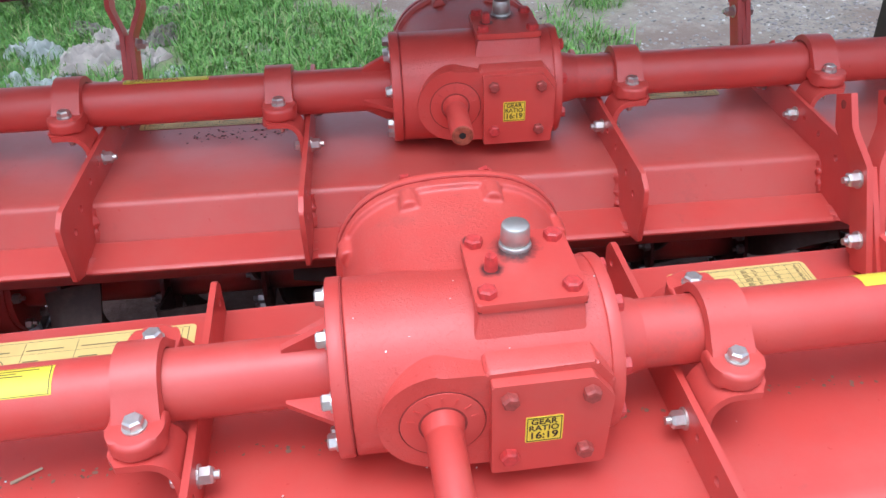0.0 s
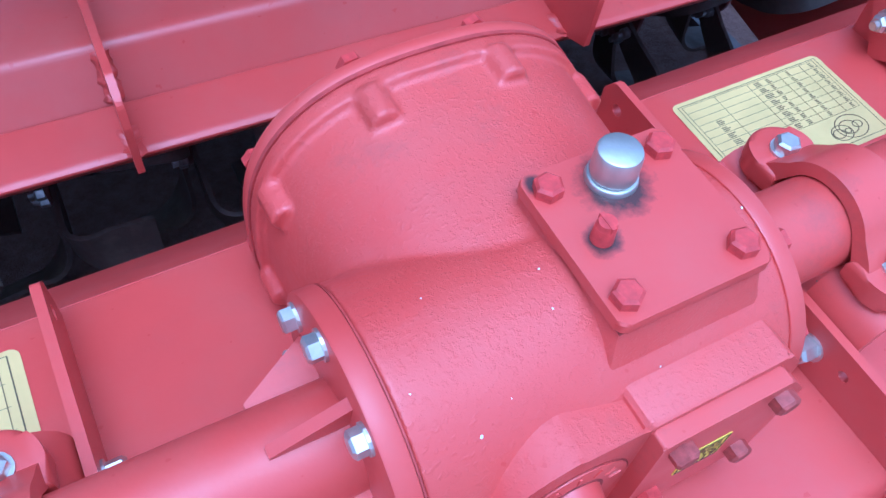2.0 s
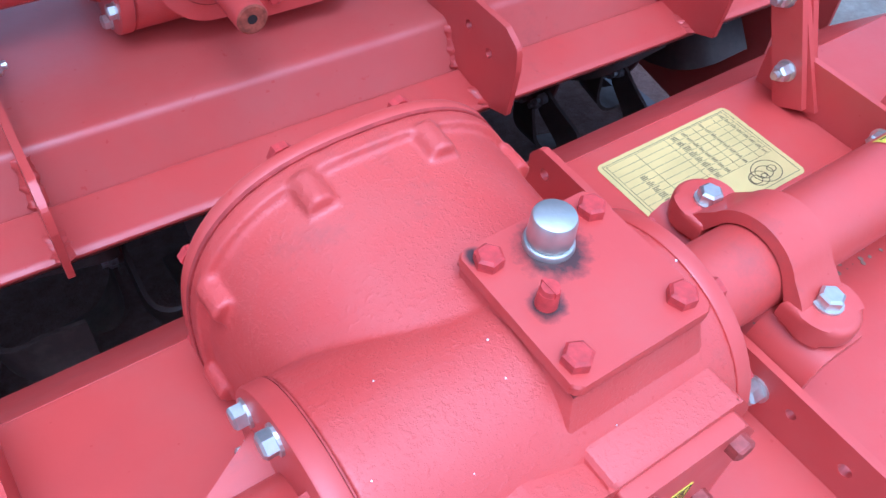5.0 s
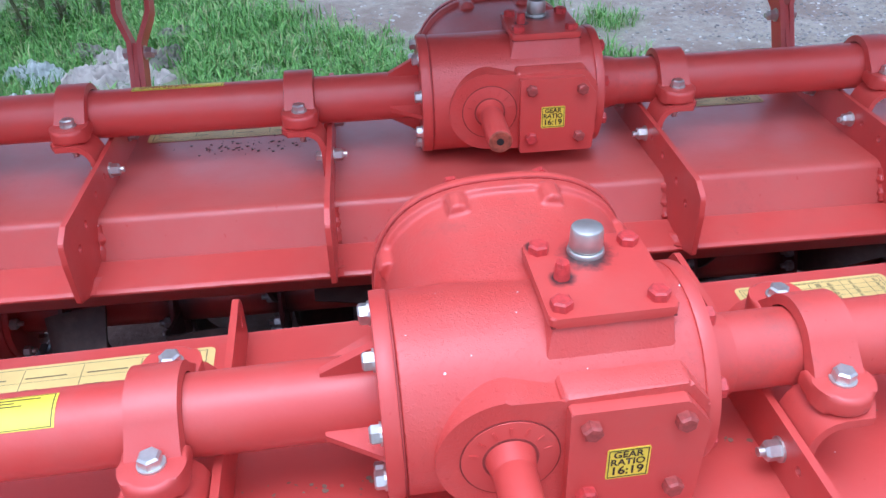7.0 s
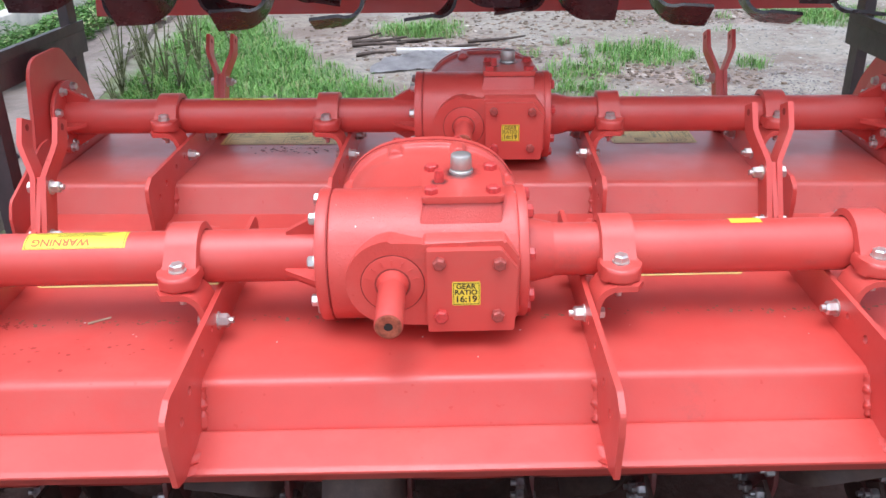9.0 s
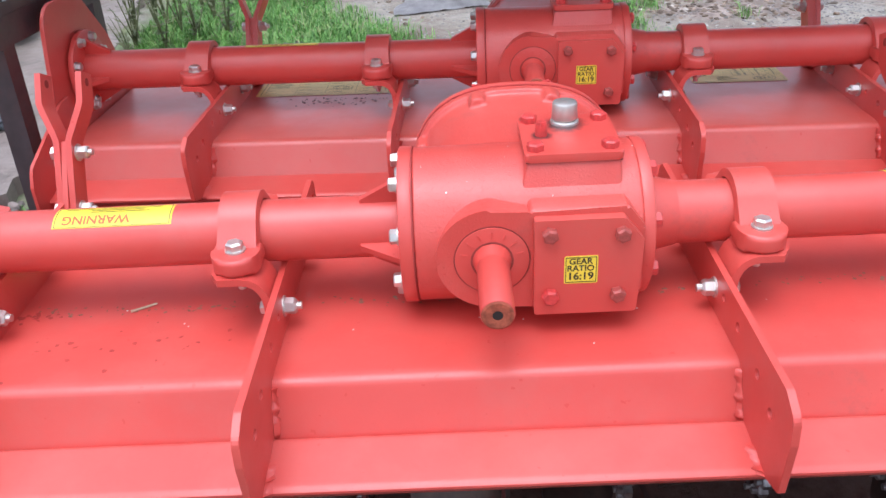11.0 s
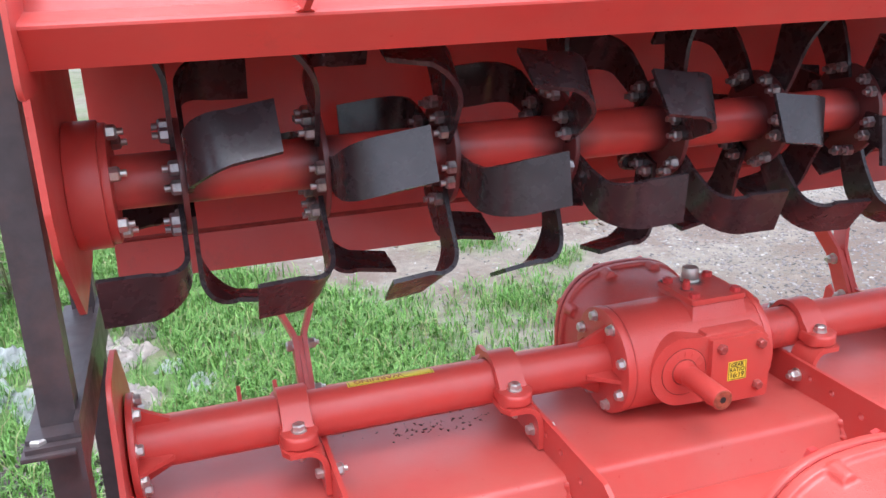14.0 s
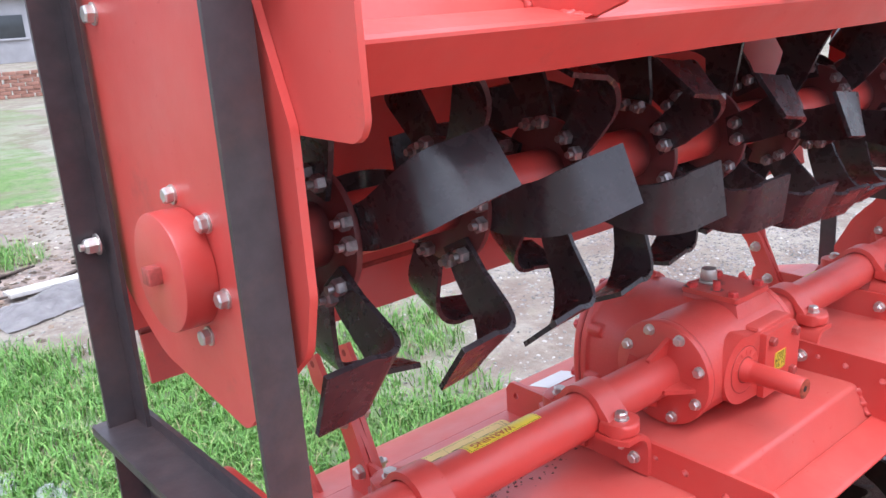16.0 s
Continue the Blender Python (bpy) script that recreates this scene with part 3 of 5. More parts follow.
def hood(tiller):
    """Top sheet, stepped front, angle-iron lip and the curved back."""
    t = 0.004
    prof = [(-0.2285, -0.1570), (-0.2262, -0.1530), (-0.2020, -0.1000), (-0.2005, -0.0965), (-0.1985, -0.0933), (-0.1950, -0.0905), (-0.1900, -0.0888), (-0.1800, -0.0884), (-0.06, -0.0925), (0.216, -0.0945), (0.222, -0.096)]
    inner = [(y + (t if i < 5 else 0), z - t) for i, (y, z) in enumerate(prof)]
    bm = BM()
    slab(bm, set_back(prof + inner[::-1]), -HALF + 0.005, HALF - 0.005, "x")
    part("hood_sheet", bm, RED, tiller, "folded red sheet-metal hood, dusty on top", angle=30)
    back = [(0.2235, -0.0965), (0.300, -0.168), (0.316, -0.195), (0.322, -0.30), (0.305, -0.42), (0.262, -0.525)]
    inner = [(y - t * (0.6 if i < 2 else 1), z - t * (0.6 if i < 2 else 0)) for i, (y, z) in enumerate(back)]
    bm = BM()
    slab(bm, set_back(back + inner[::-1]), -HALF + 0.008, HALF - 0.008, "x")
    part("rear_flap", bm, RED, tiller, "curved hinged rear flap of red sheet metal", angle=30)
    lip = [(-0.2235, -0.1560), (-0.2290, -0.1470), (-0.2304, -0.1448), (-0.2325, -0.1438), (-0.2350, -0.1438), (-0.2372, -0.1443), (-0.2905, -0.1530), (-0.2960, -0.1545), (-0.2994, -0.1572), (-0.2994, -0.1605), (-0.262, -0.203), (-0.257, -0.200), (-0.289, -0.160), (-0.2235, -0.1590)]
    bm = BM()
    slab(bm, set_back(lip), -HALF + 0.006, HALF - 0.006, "x")
    part("front_bar", bm, RED, tiller, "red angle-iron front bar", angle=25)
    # tailboard hung behind the rotor
    bm = BM()
    slab(bm, set_back([(0.257, -0.533), (0.263, -0.532), (0.250, -0.60), (0.244, -0.60)]), -HALF + 0.02, HALF - 0.02, "x")
    tail = part("tailboard", bm, RED, tiller, "hinged red tailboard behind the rotor", angle=20)
    # dark rod added in the gap so that the seam reads as shaded
    bm = BM()
    rod(bm, "x", (-HALF + 0.02, 0.2785, -0.5355), 0.0055, 2 * HALF - 0.04, seg=12)
    part("hinge_rod", bm, SEAM, tiller, "dark rod added to shade the seam above the tailboard")
    # rear frame rail
    bm = BM()
    box(bm, -HALF + 0.01, HALF - 0.01, 0.2075, 0.2225, -0.1415, -0.106, 0.001)
    part("rear_rail", bm, RED, tiller)


def side_plates(tiller):
    out = rounded([(-0.130, 0.160), (0.02, 0.160), (0.12, 0.05), (0.19, -0.09), (0.215, -0.43), (0.10, -0.505), (-0.095, -0.535), (-0.232, -0.415), (-0.2475, -0.36), (-0.2475, -0.22), (-0.185, -0.05), (-0.16, 0.03)],
                  [0.05, 0.06, 0.10, 0.10, 0.08, 0.10, 0.025, 0.03, 0.02, 0.03, 0.03, 0.08], 6)
    lobe = rounded([(-0.13, -0.01), (-0.16, -0.012), (-0.322, -0.080), (-0.336, -0.112), (-0.337, -0.228), (-0.19, -0.226), (-0.15, -0.13)], [0, 0.03, 0.015, 0.01, 0.018, 0, 0], 4)
    for s in (-1, 1):
        a, b = sorted((s * HALF, s * (HALF + 0.008)))
        bm = BM()
        slab(bm, set_back(out), a, b, "x", 0.001)
        sp = part("side_plate", bm, RED, tiller, "large red side plate with a rounded top")
        o0 = s * (HALF + 0.008)
        bm = BM()
        slab(bm, set_back(lobe), *sorted((s * (HALF - 0.0065), s * (HALF - 0.0005))), "x", 0.001)
        part("end_gusset", bm, RED, sp, "red end gusset reaching over the front bar")
        bm = BM()
        rod(bm, "x", (min(o0, o0 + s * 0.035), *ROTOR), 0.062, 0.035, seg=48, bevel=0.003)
        cap = part("bearing_cap", bm, RED, sp)
        bm = BM()
        box(bm, *sorted((o0 + s * 0.034, o0 + s * 0.049)), ROTOR[0] - 0.009, ROTOR[0] + 0.009, ROTOR[1] - 0.009, ROTOR[1] + 0.009, 0.0015)
        part("shaft_square", bm, BOLT_DARK, cap, "worn square shaft end")
        for k in range(6):
            an = radians(15 + 60 * k)
            fasten(BOLT_S, sp, (o0, ROTOR[0] + 0.075 * math.cos(an), ROTOR[1] + 0.075 * math.sin(an)), "-x" if s < 0 else "+x", 20 * k)
        i0 = s * HALF
        bm = BM()
        rod(bm, "x", (min(i0, i0 - s * 0.044), *ROTOR), 0.088, 0.044, seg=48, bevel=0.003)
        rod(bm, "x", (min(i0 - s * 0.043, i0 - s * 0.055), *ROTOR), 0.0835, 0.012, seg=48, bevel=0.002)
        part("bearing_housing", bm, RED, sp)
        for k in range(6):
            an = radians(40 + 60 * k)
            fasten(NUT_S, sp, (i0 - s * 0.055, ROTOR[0] + 0.073 * math.cos(an), ROTOR[1] + 0.073 * math.sin(an)), "+x" if s < 0 else "-x", 20 * k)
        for y, z in ((-0.221, -0.111), (-0.0125, -0.0565), (0.1575, -0.1265)):
            fasten(NUT, sp, (i0, y, z), "+x" if s < 0 else "-x", 9)
            fasten(BOLT, sp, (o0, y, z), "-x" if s < 0 else "+x", 3)


def blade_mesh(hand):
    """A curved L-shaped tine; hand is the side it bends to. Root at the rotor's axis, pointing along +z, trailing towards +y."""
    bm = BM()
    t = 0.0035
    path = [(0.0, 0.055, 0.0), (0.0, 0.10, 0.0), (0.0, 0.143, 0.0)]
    R = 0.050
    for k in range(1, 8):
        a = radians(90 * k / 7)
        path.append((R * (1 - math.cos(a)), 0.143 + R * math.sin(a), a))
    path += [(R + 0.03, 0.195, radians(92)), (R + 0.060, 0.197, radians(93))]
    rows = []
    for s, r, a in path:
        nx, nr = math.cos(a), -math.sin(a)
        f = max(0.0, (r - 0.06) / 0.14)
        mid, w = 0.040 * f ** 1.5 + 0.012 * (s / 0.1), 0.023 + 0.0145 * min(1, f * 1.2)
        tw = radians(28) * min(1.0, s / R)
        cy, cr = math.cos(tw), -math.sin(tw)
        ty, tr = -nr * math.sin(tw), nr * math.cos(tw)
        rows.append([(hand * (s + i * nx * t), mid + j * w * cy - i * ty * t, r + j * w * cr + i * tr * t) for i, j in ((1, -1), (1, 1), (-1, 1), (-1, -1))])
    ribbon(bm, rows)
    ob = part("blade", bm, BLADE, None, angle=50)
    me = ob.data
    bpy.data.objects.remove(ob)
    return me


def rotor_paint():
    """Red enamel with black overspray where the blades were painted in place."""
    m = paint("red_enamel_with_overspray")
    nt = m.node_tree
    b = nt.nodes["Principled BSDF"]
    tc = nt.nodes.new("ShaderNodeTexCoord")
    sep = nt.nodes.new("ShaderNodeSeparateXYZ")
    nt.links.new(tc.outputs["Object"], sep.inputs[0])
    off = nt.nodes.new("ShaderNodeMath")
    off.operation, off.inputs[1].default_value = "ADD", 0.77 + 0.1925 * 4
    nt.links.new(sep.outputs[0], off.inputs[0])
    pp = nt.nodes.new("ShaderNodeMath")
    pp.operation, pp.inputs[1].default_value = "PINGPONG", 0.09625
    nt.links.new(off.outputs[0], pp.inputs[0])
    jit = nt.nodes.new("ShaderNodeMath")
    jit.operation, jit.inputs[1].default_value = "MULTIPLY_ADD", 0.05
    nt.links.new(noise_at(nt, 16, 4), jit.inputs[0])
    nt.links.new(pp.outputs[0], jit.inputs[2])
    f = ramp(nt, jit.outputs[0], [(0.035, (0.85,)), (0.085, (0.0,))])
    old = b.inputs["Base Color"].links[0].from_socket
    nt.links.new(mix(nt, f, old, (0.035, 0.02, 0.022)), b.inputs["Base Color"])
    return m


ROTOR_RED = rotor_paint()
BLADES = {1: blade_mesh(1), -1: blade_mesh(-1)}


def rotor(tiller):
    bm = BM()
    rod(bm, "x", (-HALF + 0.05, *ROTOR), 0.038, 2 * HALF - 0.1, seg=48)
    rt = part("rotor", bm, ROTOR_RED, tiller, "red rotor tube carrying curved black blades")
    base = Matrix.Translation((0, *ROTOR))
    for k in range(9):
        xf = -0.77 + 0.1925 * k
        bm = BM()
        rod(bm, "x", (xf - 0.004, *ROTOR), 0.082, 0.008, seg=36, bevel=0.001)
        part("blade_flange", bm, ROTOR_RED, rt)
        for j in range(3):
            up = 24 - 14 - 15 * k + 120 * j
            for hand, off in ((1, 0), (-1, -60)):
                # angle from the front (-y), upwards
                a = up + off
                m = base @ Matrix.Translation((xf + hand * 0.0078, 0, 0)) @ Matrix.Rotation(radians(90 - a), 4, "X")
                b = new("blade", BLADES[hand])
                b.parent = rt
                b.matrix_local = m
                if hand > 0:
                    for q in (-0.013, 0.013):
                        n = new("nut", NUT_D)
                        n.parent = rt
                        n.matrix_local = m @ Matrix.Translation((-0.012, q, 0.074)) @ TO["-x"]
                else:
                    for q in (-0.013, 0.013):
                        n = new("nut", NUT_D)
                        n.parent = rt
                        n.matrix_local = m @ Matrix.Translation((-0.0036, q, 0.074)) @ TO["-x"]


def sheet_sticker(tiller, name, x0, x1, y0, y1, label, rows, diagram):
    def zz(y):
        return -0.0990 - (y + 0.0425) * 0.0073
    bm = BM()
    pts = rounded([(x0, y0), (x1, y0), (x1, y1), (x0, y1)], 0.008)
    a = [bm.verts.new((x, y, zz(y) + 0.0008)) for x, y in pts]
    bm.faces.new(a)
    st = part(name, bm, FADED, tiller, label, smooth=False)
    rnd = random.Random(4)
    bm = BM()
    def bar(u0, u1, v0, v1):
        ya, yb = y0 + (y1 - y0) * v0, y0 + (y1 - y0) * v1
        q = [(x0 + (x1 - x0) * u0, ya), (x0 + (x1 - x0) * u1, ya), (x0 + (x1 - x0) * u1, yb), (x0 + (x1 - x0) * u0, yb)]
        bm.faces.new([bm.verts.new((x, y, zz(y) + 0.0012)) for x, y in q])
    for u, v, w, h in ((0.03, 0.04, 0.94, 0.006), (0.03, 0.955, 0.94, 0.006), (0.03, 0.04, 0.004, 0.92), (0.966, 0.04, 0.004, 0.92)):
        bar(u, u + w, v, v + h)
    if diagram:
        # ruled lines along the sheet, figures set across them in a few columns
        for i in range(rows):
            v = 0.34 + 0.60 * i / (rows - 1)
            bar(0.05, 0.95, v, v + 0.004)
            if i == rows - 1:
                continue
            for u, long in ((0.155, 0.05), (0.52, 0.055), (0.60, 0.03), (0.745, 0.028), (0.905, 0.03)):
                if u < 0.2 and i > 4:
                    continue
                for d in range(3):
                    bar(u, u + long * rnd.uniform(0.6, 1.0), v + 0.014 + 0.018 * d, v + 0.024 + 0.018 * d)
        for u in (0.05, 0.26, 0.48, 0.69, 0.85, 0.947):
            bar(u, u + 0.003, 0.34, 0.944)
        for i in range(7):
            v = 0.10 + 0.033 * i
            bar(0.28, 0.28 + rnd.uniform(0.06, 0.22), v, v + 0.012)
    else:
        for i in range(rows):
            v = 0.1 + 0.83 * i / rows
            bar(0.05, 0.95, v, v + 0.004)
            for c in range(4):
                u = 0.065 + 0.2275 * c
                bar(u, u + 0.05 + 0.13 * rnd.random(), v + 0.05, v + 0.066)
        for c in range(5):
            u = 0.06 + 0.22 * c
            bar(u, u + 0.0025, 0.1, 0.94)
    part("sticker_print", bm, FADEPRINT, st, smooth=False)
    for fx, fy, big in ((0.80, 0.19, 0.9), (0.72, 0.16, 0.6)) if diagram else ((0.16, 0.62, 0.8), (0.62, 0.40, 1.0), (0.85, 0.66, 0.7)):
        bm = BM()
        cx, cy = x0 + (x1 - x0) * fx, y0 + (y1 - y0) * fy
        for r, ox in ((0.022 * big, 0), (0.013 * big, -0.004), (0.007 * big, 0.008)):
            n = 28
            for k in range(n):
                a, b = 2 * math.pi * k / n, 2 * math.pi * (k + 1) / n
                q = [(cx + ox + rr * math.cos(tt), cy + rr * 0.8 * math.sin(tt)) for rr, tt in ((r, a), (r, b), (r - 0.0012, b), (r - 0.0012, a))]
                bm.faces.new([bm.verts.new((x, y, zz(y) + 0.0012)) for x, y in q])
        part("line_drawing", bm, FADEPRINT, st, smooth=False)


def tube_sticker(tiller, x0, x1, a0, a1, words, bars):
    """A sticker wrapped on the tube; angles in degrees from the top towards the front."""
    def at(x, a, r):
        return (x, -r * math.sin(radians(a)), r * math.cos(radians(a)))
    def patch(bm, u0, u1, b0, b1, r):
        n = max(1, int(abs(b1 - b0) / 4))
        for k in range(n):
            c0, c1 = b0 + (b1 - b0) * k / n, b0 + (b1 - b0) * (k + 1) / n
            bm.faces.new([bm.verts.new(at(u, c, r)) for u, c in ((u0, c0), (u1, c0), (u1, c1), (u0, c1))])
    bm = BM()
    patch(bm, x0, x1, a0, a1, TUBE + 0.0006)
    st = part("warning_sticker", bm, YELLOW, tiller, "yellow warning sticker on the tube")
    bm = BM()
    for u0, u1, v0, v1 in bars:
        patch(bm, x0 + (x1 - x0) * u0, x0 + (x1 - x0) * u1, a0 + (a1 - a0) * v0, a0 + (a1 - a0) * v1, TUBE + 0.001)
    part("sticker_print", bm, PRINT, st)
    if words:
        me = text_mesh(words, 0.0172)
        xm, am = x0 + (x1 - x0) * 0.36, a0 + (a1 - a0) * 0.68
        for v in me.vertices:
            x, y = -v.co.x, -v.co.y
            v.co = at(xm + x, am - math.degrees(y / TUBE), TUBE + 0.0012)
        me.materials.clear()
        me.materials.append(REDPRINT)
        o = new("lettering", me)
        o.parent = st


def build_tiller():
    tiller = thing("rotary_tiller", "orange-red rotary tiller with gearbox and folded hood", "tiller", "rotary tillers")
    gearbox(tiller)
    arms(tiller)
    for x in CLAMPS:
        clamp(tiller, x)
        stiffener(tiller, x, abs(x) > 0.5)
    hood(tiller)
    side_plates(tiller)
    rotor(tiller)
    sheet_sticker(tiller, "data_sticker", 0.345, 0.545, 0.094, 0.2180, "yellow table sticker on the hood", 9, True)
    sheet_sticker(tiller, "chart_sticker", -0.60, -0.298, 0.094, 0.2180, "yellow instruction sticker on the hood", 5, False)
    tube_sticker(tiller, -0.537, -0.391, -10, 42, "WARNING", ((0.08, 0.9, 0.13, 0.16), (0.3, 0.75, 0.23, 0.26), (0.3, 0.8, 0.33, 0.36), (0.015, 0.985, 0.03, 0.045), (0.015, 0.985, 0.955, 0.97), (0.015, 0.021, 0.03, 0.97), (0.979, 0.985, 0.03, 0.97)))
    tube_sticker(tiller, 0.475, 0.520, -45, 8, "", ((0.1, 0.9, 0.1, 0.16),))
    return tiller


TZ = 0.622
near = build_tiller()
far = copy_thing(near, pose(0.1404, 1.4182, 0.6362, 1.07, 0.07, -0.25))
high = copy_thing(near, pose(0.125, 1.409, TZ + 0.8065))
near.matrix_basis = pose(0.045, 0.6913, 0.6291, 2.34, -0.28, 1.87)
for o in far.children:
    if o.name.startswith("warning_sticker"):
        o.matrix_local = pose(-0.038 if "." not in o.name[:-4] else 0, 0, 0, -30)
LIFT = Matrix.Translation((0, 0.2410, -0.1030)) @ Matrix.Rotation(radians(29), 4, "X") @ Matrix.Translation((0, -0.2410, 0.1030))
FLAP = Matrix.Translation((0, 0.2410, -0.1030)) @ Matrix.Rotation(radians(-14), 4, "X")
for o in far.children:
    if o.name.startswith("hood_sheet"):
        o.data = o.data.copy()
        o.data.materials[0] = DUSTY
        tagged(o, "folded red sheet-metal hood under grey-brown dust")
    if o.name.startswith(("rear_flap", "tailboard", "hinge_rod")):
        o.matrix_local = LIFT
    if o.name.startswith("rear_flap"):
        tagged(o, "rear flap of red sheet metal, swung half up")
for x in (-0.735, -0.665, 0.665, 0.735):
    bm = BM()
    slab(bm, [(0.025, -0.002), (0.075, -0.002), (0.060, 0.036), (0.048, 0.042)], x - 0.004, x + 0.004, "x", 0.001)
    bm.transform(FLAP)
    part("spring_lug", bm, RED, far)
# the two lower tillers get browner, more matte blades than the stacked one
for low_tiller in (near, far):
    browned = {}
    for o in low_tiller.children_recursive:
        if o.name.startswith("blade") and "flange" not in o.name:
            if o.data.name not in browned:
                browned[o.data.name] = o.data.copy()
                browned[o.data.name].materials[0] = BROWN_BLADE
            o.data = browned[o.data.name]
tagged(near, "bright orange-red rotary tiller standing in a brown iron rack")
tagged(far, "dusty orange-red rotary tiller behind another, under a stacked one")
tagged(high, "orange-red rotary tiller stacked on top of a rack, rotor showing")


# ---- iron racks ----
def angle_post(bm, x, y, z0, z1, sx, sy, w=0.065, t=0.006):
    """An upright angle iron: its corner at (x, y), legs along sx and sy."""
    slab(bm, [(x, y), (x + sx * w, y), (x + sx * w, y + sy * t), (x + sx * t, y + sy * t), (x + sx * t, y + sy * w), (x, y + sy * w)], z0, z1, "z")


def rack(height, label):
    rk = thing("storage_rack", label, "rack", "storage racks")
    for s in (-1, 1):
        x = s * 0.931
        for y, sy in ((-0.22, 1), (0.215, -1)):
            bm = BM()
            angle_post(bm, x, y, 0.006, height - 0.010, s, sy, 0.041)
            part("post", bm, IRON, rk)
            if sy < 0:
                continue
            bm = BM()
            box(bm, *sorted((x + s * 0.060, x)), *sorted((y - sy * 0.05, y + sy * 0.055)), height - 0.010, height - 0.004, 0.001)
            pl = part("joint_plate", bm, IRON, rk)
            fasten(BOLT, pl, (x + s * 0.042, y - sy * 0.026, height - 0.004), "+z", 10)
        bm = BM()
        t = 0.006
        slab(bm, [(x + s * 0.055, height - 0.004), (x - s * 0.0, height - 0.004), (x, height - 0.050), (x - s * t, height - 0.050), (x - s * t, height + 0.002), (x + s * 0.055, height + 0.002)], -0.262, 0.234, "y")
        part("cross_member", bm, IRON, rk)
        bm = BM()
        slab(bm, [(x + s * 0.055, 0.0), (x - s * t, 0.0), (x - s * t, 0.022), (x, 0.022), (x, t), (x + s * 0.055, t)], -0.25, 0.234, "y")
        part("bottom_sill", bm, IRON, rk)
        fasten(NUT, rk, (x + s * 0.016, 0.199, 0.245), "-x" if s < 0 else "+x", 10)
    return rk


low = rack(0.792, "brown angle-iron rack round a tiller on the ground")
low_far = copy_thing(low, pose(0.125, 1.42, 0))
tagged(low_far, "brown angle-iron rack carrying another rack on top")
top = rack(0.787, "brown angle-iron rack stacked on another rack")
top.matrix_basis = pose(0.125, 1.42, 0.7945)
low.matrix_basis = pose(0.048, 0.70, 0, 0, 0, 1.87)


# ---- ground ----
def dirt_material():
    m, nt, b = material("trodden_earth")
    big = noise_at(nt, 0.55, 5, 0.6)
    c = ramp(nt, big, [(0.35, (0.235, 0.19, 0.148)), (0.5, (0.30, 0.26, 0.213)), (0.68, (0.355, 0.325, 0.283))])
    fine = ramp(nt, noise_at(nt, 18, 8, 0.7), [(0.3, (0.55,)), (0.7, (1.15,))])
    c = mix(nt, 0.8, c, fine, "MULTIPLY")
    damp = ramp(nt, noise_at(nt, 1.7, 9, 0.72), [(0.48, (0.0,)), (0.58, (0.85,))])
    c = mix(nt, damp, c, (0.17, 0.12, 0.095))
    crumb = ramp(nt, noise_at(nt, 7, 9, 0.75), [(0.56, (0.0,)), (0.66, (0.6,))])
    c = mix(nt, crumb, c, (0.20, 0.15, 0.12))
    green = ramp(nt, noise_at(nt, 0.35, 6, 0.65), [(0.58, (0.0,)), (0.68, (0.7,))])
    c = mix(nt, green, c, (0.16, 0.20, 0.06))
    at3 = nt.nodes.new("ShaderNodeAttribute")
    at3.attribute_name = "mud"
    c = mix(nt, at3.outputs["Fac"], c, ramp(nt, noise_at(nt, 9, 8, 0.72), [(0.38, (0.09, 0.065, 0.055)), (0.55, (0.30, 0.23, 0.19)), (0.7, (0.42, 0.35, 0.30))]))
    at = nt.nodes.new("ShaderNodeAttribute")
    at.attribute_name = "turf"
    tuft = mix(nt, 1.0, at.outputs["Fac"], ramp(nt, noise_at(nt, 2.2, 9, 0.72), [(0.36, (0.25,)), (0.56, (1.0,))]), "MULTIPLY")
    c = mix(nt, tuft, c, ramp(nt, noise_at(nt, 22, 6, 0.7), [(0.3, (0.08, 0.135, 0.036)), (0.7, (0.145, 0.245, 0.06))]))
    # red-brown ground round the racks, coloured dark to deepen the shade in the gaps
    at2 = nt.nodes.new("ShaderNodeAttribute")
    at2.attribute_name = "stone_bed"
    c = mix(nt, at2.outputs["Fac"], c, ramp(nt, noise_at(nt, 40, 6, 0.7), [(0.3, (0.075, 0.030, 0.022)), (0.7, (0.15, 0.085, 0.066))]))
    nt.links.new(c, b.inputs["Base Color"])
    b.inputs["Roughness"].default_value = 0.9
    bump(nt, b, noise_at(nt, 25, 8, 0.7), 0.7, 0.02)
    return m


